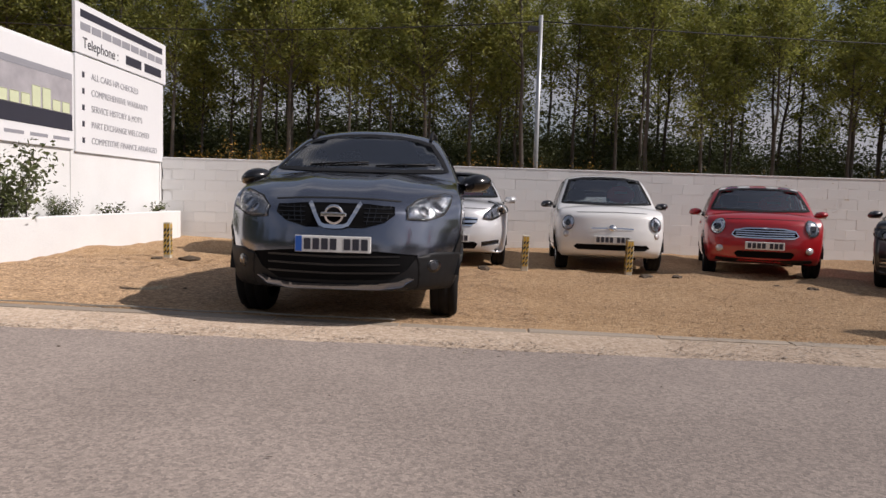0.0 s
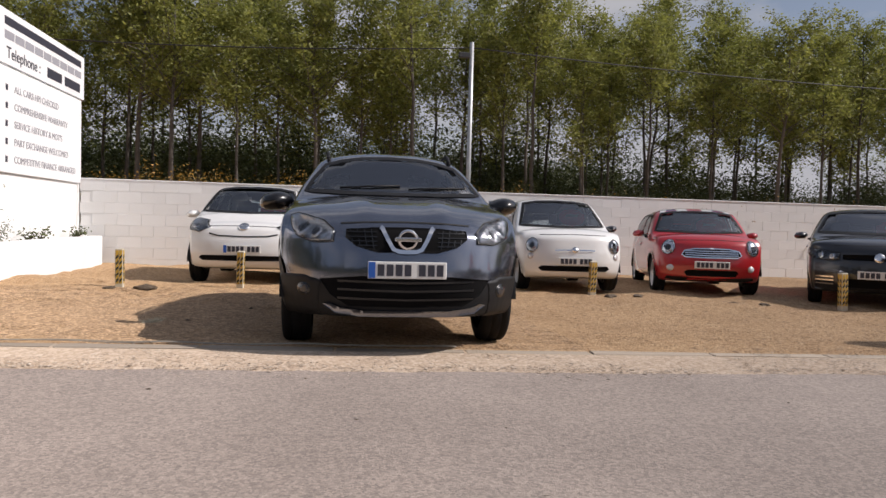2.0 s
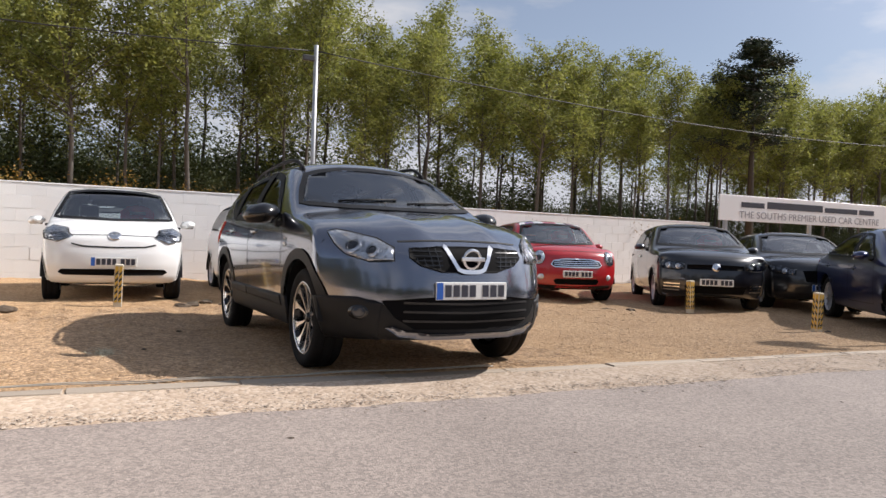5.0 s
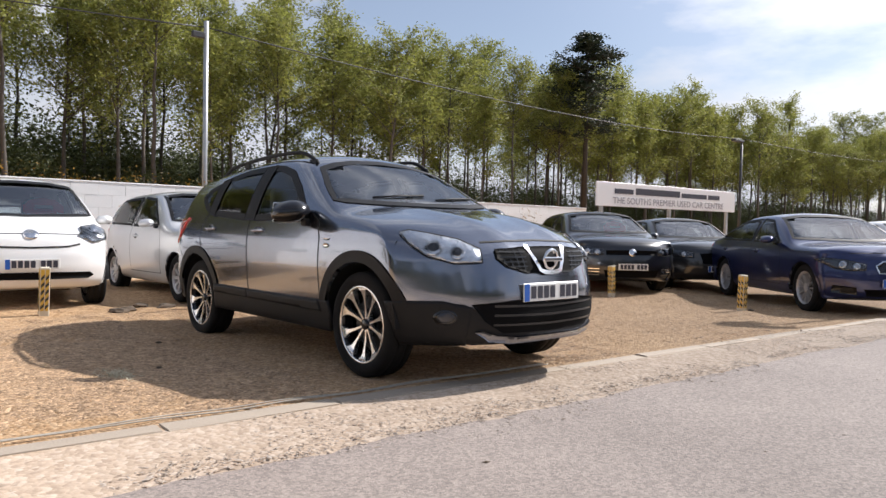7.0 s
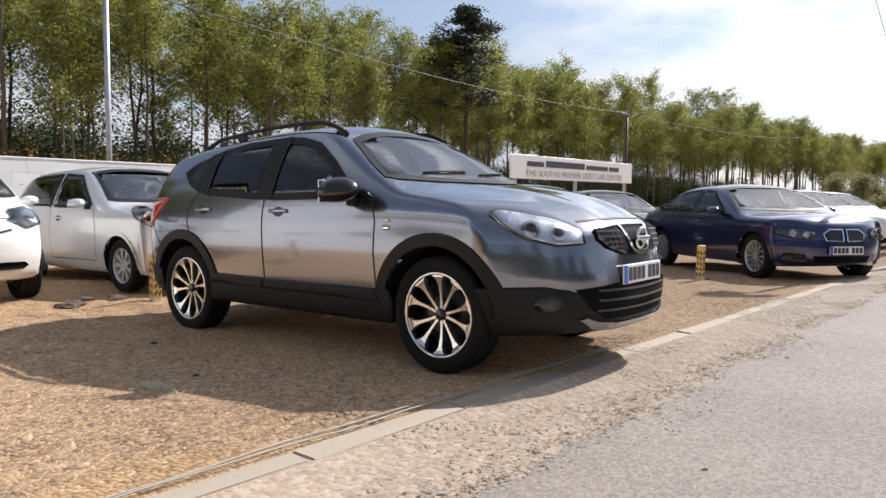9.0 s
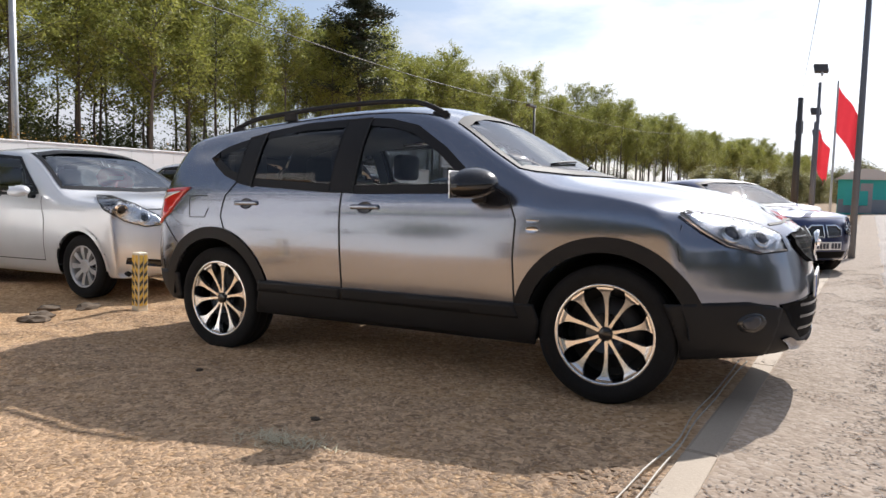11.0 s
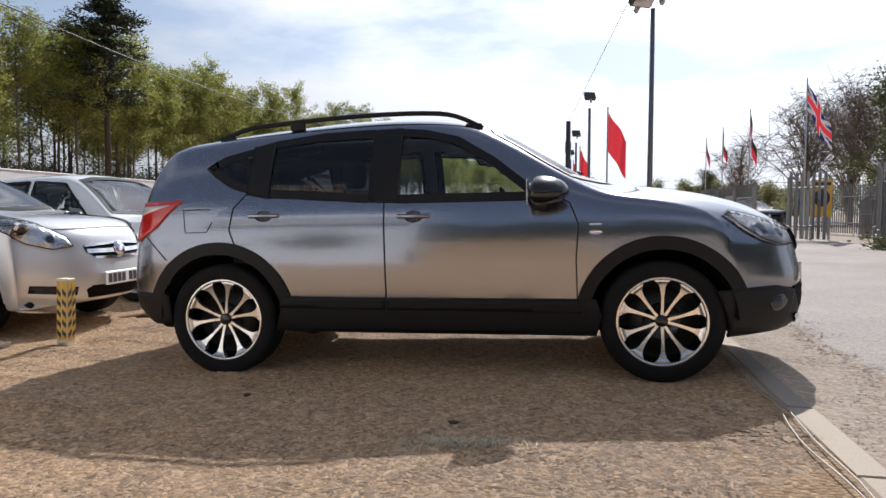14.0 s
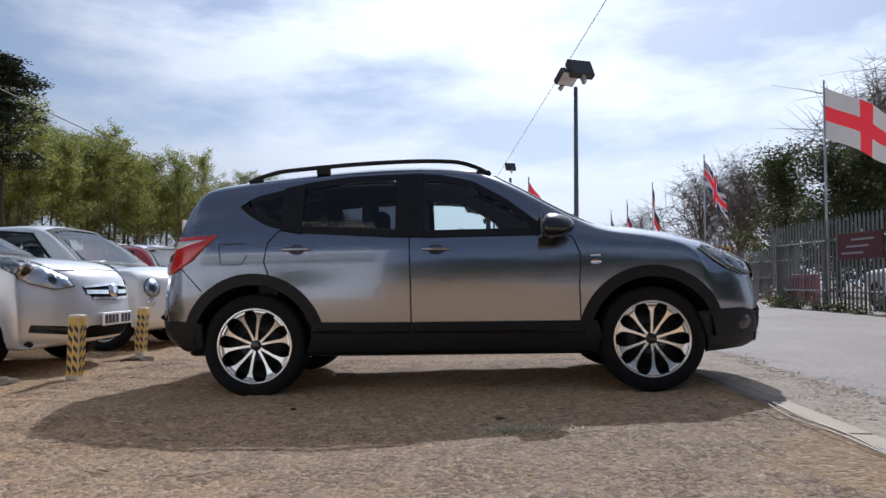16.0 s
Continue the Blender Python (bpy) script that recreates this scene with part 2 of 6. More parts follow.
CLEARLENS = mat("clear_lamp_lens", (0.62, 0.60, 0.60), 0.12, 0.3, 0.1, 25, 60, 0.0, coat=1.0)
PLATEWHITE = mat("plate_white", (0.74, 0.74, 0.72), 0.35, 0, 0.04, 5, 50, 0.0)
PLATEBLUE = mat("plate_blue", (0.02, 0.10, 0.42), 0.4, 0, 0.05, 5, 50, 0.0)
REDCARD = mat("red_card", (0.68, 0.03, 0.04), 0.5, 0, 0.1, 5, 40, 0.0)
CLEAR = glass("clear_car_glass", (0.84, 0.91, 0.90), 1.55)
SCREEN = glass("windscreen_glass", (0.78, 0.87, 0.90), 3.2)
PRIVACY = glass("privacy_glass", (0.25, 0.27, 0.31), 1.5)
COVER = glass("lamp_cover", (0.93, 0.94, 0.95))
GUNMETAL = paint("gunmetal_metallic", (0.190, 0.206, 0.250), 0.93, 0.19)
WHITECAR = paint("white_car_paint", (0.74, 0.74, 0.73), 0.0, 0.3)
SILVERCAR = paint("silver_metallic", (0.66, 0.66, 0.67), 0.35, 0.33)
REDCAR = paint("red_car_paint", (0.36, 0.008, 0.012), 0.0, 0.3)
BLACKCAR = paint("black_car_paint", (0.008, 0.008, 0.011), 0.1, 0.3)
BLUECAR = paint("dark_blue_metallic", (0.010, 0.018, 0.085), 0.5, 0.3)
YELLOW = mat("post_yellow", (0.58, 0.37, 0.055), 0.6, 0, 0.2, 10, 70, 0.1)
POSTBLACK = mat("post_black", (0.03, 0.028, 0.022), 0.6, 0, 0.3, 10, 70, 0.1)
POSTGREY = mat("post_concrete", (0.56, 0.51, 0.41), 0.8, 0, 0.2, 8, 70, 0.2)
BARK = mat("birch_bark", (0.045, 0.037, 0.03), 0.9, 0, 0.4, 1.2, 30, 0.4, 0.02, tint=(0.17, 0.15, 0.13), objrand=0.35)
DARKBARK = mat("dark_bark", (0.05, 0.042, 0.035), 0.9, 0, 0.3, 5, 40, 0.4, 0.01)
CLOD = mat("dark_soil", (0.085, 0.062, 0.042), 0.95, 0, 0.4, 20, 90, 0.5, 0.01)
DRYGRASS = mat("dry_grass", (0.55, 0.49, 0.34), 0.9, 0, 0.3, 8, 60, 0.0, island=0.5)
POLEGREY = mat("grey_painted_pole", (0.13, 0.14, 0.16), 0.5, 0.3, 0.2, 2, 60, 0.1)
CABLE = mat("cable_sheath", (0.03, 0.03, 0.03), 0.6, 0, 0.2, 8, 60, 0.0)
PALECABLE = mat("pale_cable_sheath", (0.36, 0.33, 0.28), 0.6, 0, 0.2, 8, 60, 0.0)
WHITECLOTH = mat("white_flag_cloth", (0.75, 0.75, 0.76), 0.8, 0, 0.06, 3, 90, 0.0)
BLUECLOTH = mat("blue_flag_cloth", (0.02, 0.03, 0.20), 0.8, 0, 0.15, 3, 90, 0.0)
GREENCLOTH = mat("dark_flag_cloth", (0.05, 0.06, 0.05), 0.8, 0, 0.15, 3, 90, 0.0)
TEAL = mat("teal_cladding", (0.03, 0.40, 0.40), 0.6, 0, 0.12, 1.0, 20, 0.1)
ROOFGREY = mat("grey_sheet_roof", (0.52, 0.52, 0.53), 0.6, 0, 0.1, 1.0, 20, 0.1)


def leaf_material(name, dark, light, trans=0.35):
    m = mat(name, dark, 0.6, 0, 0.15, 0.6, 5, 0.0, tint=light, island=0.7)
    n, l = m.node_tree.nodes, m.node_tree.links
    p = n["Principled BSDF"]
    t, mx = n.new("ShaderNodeBsdfTranslucent"), n.new("ShaderNodeMixShader")
    l.new(p.inputs["Base Color"].links[0].from_socket, t.inputs[0])
    mx.inputs[0].default_value = trans
    l.new(p.outputs[0], mx.inputs[1])
    l.new(t.outputs[0], mx.inputs[2])
    l.new(mx.outputs[0], n["Material Output"].inputs[0])
    return m


REDCLOTH = leaf_material("red_flag_cloth", (0.46, 0.02, 0.032), (0.56, 0.04, 0.055), 0.5)
BIRCHLEAF = leaf_material("young_birch_leaf", (0.092, 0.115, 0.024), (0.37, 0.38, 0.09), 0.5)
DARKLEAF = leaf_material("dark_shrub_leaf", (0.028, 0.042, 0.014), (0.10, 0.115, 0.035), 0.3)
PINELEAF = leaf_material("pine_needles", (0.010, 0.020, 0.010), (0.035, 0.05, 0.022), 0.15)
GORSE = leaf_material("gorse_flower", (0.055, 0.07, 0.018), (0.46, 0.24, 0.03), 0.3)
ROSELEAF = leaf_material("rose_leaf", (0.045, 0.06, 0.02), (0.14, 0.16, 0.05), 0.3)
FARLEAF = leaf_material("far_wood_leaf", (0.13, 0.135, 0.06), (0.30, 0.29, 0.13), 0.45)
TWIG = mat("bare_twig", (0.16, 0.13, 0.11), 0.9, 0, 0.2, 3, 20, 0.0)


# ---- builders ----
def link_mesh(name, verts, faces, material, parent=None, label="", smooth=True, normals=None):
    me = bpy.data.meshes.new(name)
    me.from_pydata([tuple(v) for v in verts], [], faces)
    me.materials.append(material)
    if smooth:
        me.shade_smooth()
    if normals is not None:
        me.normals_split_custom_set_from_vertices(normals)
    ob = new(name, me)
    if parent is not None:
        ob.parent = parent
    if label:
        ob["label"] = label
    return ob


def part(name, bm, material, parent=None, label="", smooth=False):
    me = bpy.data.meshes.new(name)
    bm.to_mesh(me)
    bm.free()
    me.materials.append(material)
    if smooth:
        me.shade_smooth()
    ob = new(name, me)
    if parent is not None:
        ob.parent = parent
    if label:
        ob["label"] = label
    return ob


def thing(name, m, label, category, group=""):
    ob = new(name)
    ob.empty_display_size = 0.2
    ob.matrix_basis = m
    return tagged(ob, label, category, group)


def box_bm(x0, x1, y0, y1, z0, z1, bevel=0.0, seg=2, bm=None):
    own = bm is None
    b = bmesh.new()
    bmesh.ops.create_cube(b, size=1.0)
    for v in b.verts:
        v.co = Vector((x0 + (v.co.x + .5) * (x1 - x0), y0 + (v.co.y + .5) * (y1 - y0), z0 + (v.co.z + .5) * (z1 - z0)))
    if bevel:
        bmesh.ops.bevel(b, geom=b.edges[:], offset=bevel, segments=seg, affect="EDGES", profile=0.5)
    return b


def tube(points, radii, seg=8, cap=True):
    """Vertices and faces of a round tube along points."""
    pts = [Vector(p) for p in points]
    if not hasattr(radii, "__len__"):
        radii = [radii] * len(pts)
    verts, faces = [], []
    ref = Vector((0.31, 0.17, 0.93))
    for i, p in enumerate(pts):
        d = (pts[min(i + 1, len(pts) - 1)] - pts[max(i - 1, 0)]).normalized()
        if abs(d.dot(ref)) > 0.95:
            ref = Vector((0.93, 0.17, 0.31))
        u = d.cross(ref).normalized()
        w = d.cross(u)
        for k in range(seg):
            a = 2 * math.pi * k / seg
            verts.append(p + (u * math.cos(a) + w * math.sin(a)) * radii[i])
    for i in range(len(pts) - 1):
        for k in range(seg):
            k2 = (k + 1) % seg
            faces.append((i * seg + k, i * seg + k2, (i + 1) * seg + k2, (i + 1) * seg + k))
    if cap:
        faces.append(tuple(range(seg - 1, -1, -1)))
        faces.append(tuple((len(pts) - 1) * seg + k for k in range(seg)))
    return verts, faces


def merge(*pieces):
    verts, faces = [], []
    for v, f in pieces:
        o = len(verts)
        verts += list(v)
        faces += [tuple(i + o for i in q) for q in f]
    return verts, faces


def lathe_x(profile, seg=40, cx=0.0):
    """Turn a profile of (x, radius) round the x axis."""
    verts, faces = [], []
    for x, r in profile:
        for k in range(seg):
            a = 2 * math.pi * k / seg
            verts.append(Vector((cx + x, r * math.cos(a), r * math.sin(a))))
    for i in range(len(profile) - 1):
        for k in range(seg):
            k2 = (k + 1) % seg
            faces.append((i * seg + k, i * seg + k2, (i + 1) * seg + k2, (i + 1) * seg + k))
    return verts, faces


def shifted(piece, d):
    return [Vector(v) + Vector(d) for v in piece[0]], piece[1]


def text(body, size, m, material, parent, name="lettering"):
    cu = bpy.data.curves.new(name, "FONT")
    cu.body, cu.size, cu.extrude = body, size, 0.002
    cu.materials.append(material)
    ob = new(name, cu)
    ob.parent = parent
    ob.matrix_basis = m
    return ob


def inside(poly, u, v):
    hit, j = False, len(poly) - 1
    for i in range(len(poly)):
        (ui, vi), (uj, vj) = poly[i], poly[j]
        if (vi > v) != (vj > v) and u < (uj - ui) * (v - vi) / (vj - vi) + ui:
            hit = not hit
        j = i
    return hit


def smooth_key(keys, t):
    """Cosine-free smooth curve through keys (Catmull-Rom on sorted abscissae)."""
    xs, ys = [k[0] for k in keys], [k[1] for k in keys]
    if t <= xs[0]:
        return ys[0]
    if t >= xs[-1]:
        return ys[-1]
    i = max(j for j in range(len(xs) - 1) if xs[j] <= t)
    h = xs[i + 1] - xs[i]
    m0 = (ys[i + 1] - ys[i - 1]) / (xs[i + 1] - xs[i - 1]) if i else (ys[1] - ys[0]) / h
    m1 = (ys[i + 2] - ys[i]) / (xs[i + 2] - xs[i]) if i + 2 < len(xs) else (ys[i + 1] - ys[i]) / h
    s = (t - xs[i]) / h
    return (2 * s ** 3 - 3 * s * s + 1) * ys[i] + (s ** 3 - 2 * s * s + s) * h * m0 + (3 * s * s - 2 * s ** 3) * ys[i + 1] + (s ** 3 - s * s) * h * m1


def ease(t):
    t = min(max(t, 0.0), 1.0)
    return t * t * (3 - 2 * t)


def ground_z(x, y):
    """The road lies level; the lot dips gently behind the edging and falls a little along the row of cars."""
    d = y - (KERB_A + KERB_B * x)
    lot = 0.02 - 0.028 * ease(d / 0.65) - 0.055 * ease((d - 0.65) / 2.2) + 0.015 * ease((d - 3.0) / 2.0)
    return lot - 0.010 * min(max(x, -6.0), 10.0) * ease((y + 3.0) / 3.0) + 0.06 * ease((-1.5 - y) / 3.5) * ease(x / 8.0)


# ---- cars ----
from mathutils import geometry
from mathutils.bvhtree import BVHTree


class Shell:
    """A car's outer skin as a closed grid, from its side, plan and section curves. Front at -y, z up from the ground, front axle at y = 0."""

    def __init__(self, s):
        self.s = s
        y0, y1 = s["y0"], s["y1"]
        na, nb, nc = s.get("n", (20, 70, 22))
        ys = [y0 + (y1 - y0) * (0.5 - 0.5 * math.cos(math.pi * (0.12 + 0.76 * i / nb)) - 0.0351) / (1 - 0.0702) for i in range(nb + 1)]
        ys[0], ys[-1] = y0, y1
        for seam in s.get("seams", ()):
            k = min(range(nb + 1), key=lambda i: abs(ys[i] - seam))
            ys[k] = seam
        idx, verts = {}, []

        def vid(i, j, k):
            if (i, j, k) not in idx:
                idx[i, j, k] = len(verts)
                verts.append(self.place(-1 + 2 * i / na, ys[j], k / nc))
            return idx[i, j, k]

        quads = []
        for j in range(nb):
            for k in range(nc):
                quads.append((vid(0, j, k), vid(0, j, k + 1), vid(0, j + 1, k + 1), vid(0, j + 1, k)))
                quads.append((vid(na, j, k), vid(na, j + 1, k), vid(na, j + 1, k + 1), vid(na, j, k + 1)))
            for i in range(na):
                quads.append((vid(i, j, nc), vid(i + 1, j, nc), vid(i + 1, j + 1, nc), vid(i, j + 1, nc)))
                quads.append((vid(i, j, 0), vid(i, j + 1, 0), vid(i + 1, j + 1, 0), vid(i + 1, j, 0)))
        for i in range(na):
            for k in range(nc):
                quads.append((vid(i, 0, k), vid(i + 1, 0, k), vid(i + 1, 0, k + 1), vid(i, 0, k + 1)))
                quads.append((vid(i, nb, k), vid(i, nb, k + 1), vid(i + 1, nb, k + 1), vid(i + 1, nb, k)))
        v = np.array([tuple(p) for p in verts])
        q = np.array(quads)
        for _ in range(s.get("smooth", 3)):
            acc, cnt = np.zeros_like(v), np.zeros(len(v))
            for a, b in ((0, 1), (1, 2), (2, 3), (3, 0)):
                np.add.at(acc, q[:, a], v[q[:, b]])
                np.add.at(acc, q[:, b], v[q[:, a]])
                np.add.at(cnt, q[:, a], 1)
                np.add.at(cnt, q[:, b], 1)
            v = 0.5 * v + 0.5 * acc / cnt[:, None]
        fn = np.cross(v[q[:, 2]] - v[q[:, 0]], v[q[:, 3]] - v[q[:, 1]])
        vn = np.zeros_like(v)
        for a in range(4):
            np.add.at(vn, q[:, a], fn)
        self.v, self.q = v, q
        self.n = vn / np.linalg.norm(vn, axis=1)[:, None]
        self.fn = fn / np.linalg.norm(fn, axis=1)[:, None]
        self.fc = v[q].mean(axis=1)
        self.bvh = BVHTree.FromPolygons([Vector(p) for p in v], [tuple(int(i) for i in f) for f in q])

    def place(self, a, y, c):
        s = self.s
        zt, zb = smooth_key(s["top"], y), smooth_key(s["bot"], y)
        z = zb + (zt - zb) * c
        w = smooth_key(s["plan"], y) * float(np.interp(z, [k[0] for k in s["sect"]], [k[1] for k in s["sect"]]))
        if z > s["belt"]:
            w *= 1 - s["tum"] * ((z - s["belt"]) / (s["H"] - s["belt"])) ** 1.15
        x = a * w
        z -= s.get("crown", 0.06) * abs(a) ** 2.4 * max(0.0, (c - 0.75) / 0.25) ** 1.5
        if s.get("ridge") and y < .3 and c > .9:
            z += s["ridge"] * math.exp(-((abs(x) - .27 - .10 * max(0.0, y + .5)) / .075) ** 2) * min(1.0, (.3 - y) / .25) * (c - .9) / .1
        f0, f1 = max(0.0, 1 - (y - s["y0"]) / s.get("reach", 0.55)) ** 2.0, max(0.0, 1 - (s["y1"] - y) / 0.55) ** 2.0
        y += f0 * (float(np.interp(z, [k[0] for k in s["front"]], [k[1] for k in s["front"]])) + s["bow_f"] * abs(a) ** (s.get("bow_p", 3.0) + s.get("bow_low", 0.0) * min(1.0, max(0.0, (.70 - z) / .2))))
        y -= f1 * (float(np.interp(z, [k[0] for k in s["rear"]], [k[1] for k in s["rear"]])) + s["bow_r"] * abs(a) ** 3)
        return Vector((x, y, z))

    def cut(self, name, mask, material, parent, label=""):
        sel = self.q[mask]
        if not len(sel):
            return None
        used, inv = np.unique(sel, return_inverse=True)
        return link_mesh(name, self.v[used], [tuple(int(i) for i in f) for f in inv.reshape(sel.shape)], material, parent, label, True, [tuple(p) for p in self.n[used]])

    def drop(self, u, z, r, f, off):
        o = r * u + Vector((0, 0, z)) - f * 6
        loc, nor, _, _ = self.bvh.ray_cast(o, f)
        if loc is None:
            loc, nor, _, _ = self.bvh.find_nearest(o + f * 5.2)
        if nor.dot(f) > 0:
            nor = -nor
        return loc + nor * off, nor

    def panel(self, pts, theta, off=0.004, step=0.04, thick=0.012):
        """A plate with the outline pts (x, y, z), laid on the skin along the level view direction theta (0: from the front, -90: from the right)."""
        r, f = Vector((math.cos(radians(theta)), math.sin(radians(theta)), 0)), Vector((-math.sin(radians(theta)), math.cos(radians(theta)), 0))
        poly = [(Vector(p).dot(r), p[2]) for p in pts]
        ring = []
        for i, p in enumerate(poly):
            q = poly[(i + 1) % len(poly)]
            k = max(1, int(math.hypot(q[0] - p[0], q[1] - p[1]) / step))
            ring += [(p[0] + (q[0] - p[0]) * j / k, p[1] + (q[1] - p[1]) * j / k) for j in range(k)]
        us, vs = [p[0] for p in poly], [p[1] for p in poly]
        inner = []
        nu, nv = int((max(us) - min(us)) / step), int((max(vs) - min(vs)) / step)
        for i in range(1, nu + 1):
            for j in range(1, nv + 1):
                p = (min(us) + (i - .5 + .5 * (j % 2)) * step, min(vs) + (j - .35) * step)
                if inside(poly, *p) and min(math.hypot(p[0] - a[0], p[1] - a[1]) for a in ring) > step * 0.45:
                    inner.append(p)
        out = geometry.delaunay_2d_cdt([Vector(p) for p in ring + inner], [], [list(range(len(ring)))], 1, 1e-6)
        verts, nors = [], []
        for p in out[0]:
            a, nn = self.drop(p.x, p.y, r, f, off)
            verts.append(a)
            nors.append(nn)
        faces = []
        for t in out[2]:
            t = list(t)
            nn = (verts[t[1]] - verts[t[0]]).cross(verts[t[2]] - verts[t[0]])
            faces.append(tuple(t if nn.dot(f) < 0 else t[::-1]))
        n0 = len(ring)
        base = len(verts)
        verts += [verts[i] - nors[i] * thick for i in range(n0)]
        for i in range(n0):
            j = (i + 1) % n0
            faces.append((i, base + i, base + j, j))
        return verts, faces

    def strip(self, pts, theta, width, off=0.003, closed=False, step=0.05):
        """A narrow band along pts on the skin."""
        r, f = Vector((math.cos(radians(theta)), math.sin(radians(theta)), 0)), Vector((-math.sin(radians(theta)), math.cos(radians(theta)), 0))
        line = [(Vector(p).dot(r), p[2]) for p in pts]
        if closed:
            line.append(line[0])
        fine = []
        for p, q in zip(line, line[1:]):
            k = max(1, int(math.hypot(q[0] - p[0], q[1] - p[1]) / step))
            fine += [(p[0] + (q[0] - p[0]) * j / k, p[1] + (q[1] - p[1]) * j / k) for j in range(k)]
        if not closed:
            fine.append(line[-1])
        m = len(fine)
        verts, faces = [], []
        for i, p in enumerate(fine):
            a = fine[(i - 1) % m] if closed or i else p
            b = fine[(i + 1) % m] if closed or i < m - 1 else p
            d = Vector((b[0] - a[0], b[1] - a[1]))
            d = d.normalized() if d.length else Vector((1, 0))
            n2 = Vector((-d.y, d.x)) * width / 2
            for sgn in (1, -1):
                verts.append(self.drop(p[0] + sgn * n2.x, p[1] + sgn * n2.y, r, f, off)[0])
        for i in range(m if closed else m - 1):
            j = (i + 1) % m
            quad = (2 * i, 2 * i + 1, 2 * j + 1, 2 * j)
            nn = (verts[quad[1]] - verts[quad[0]]).cross(verts[quad[2]] - verts[quad[0]])
            faces.append(quad if nn.dot(f) < 0 else quad[::-1])
        return verts, faces


def mirrored(piece):
    return [Vector((-p[0], p[1], p[2])) for p in piece[0]], [tuple(reversed(f)) for f in piece[1]]


def side(y, z):
    return (-0.9, y, z)


def bent_arc(cy, cz, r, a0, a1, k):
    return [side(cy + r * math.cos(radians(a0 + (a1 - a0) * i / k)), cz + r * math.sin(radians(a0 + (a1 - a0) * i / k))) for i in range(k + 1)]


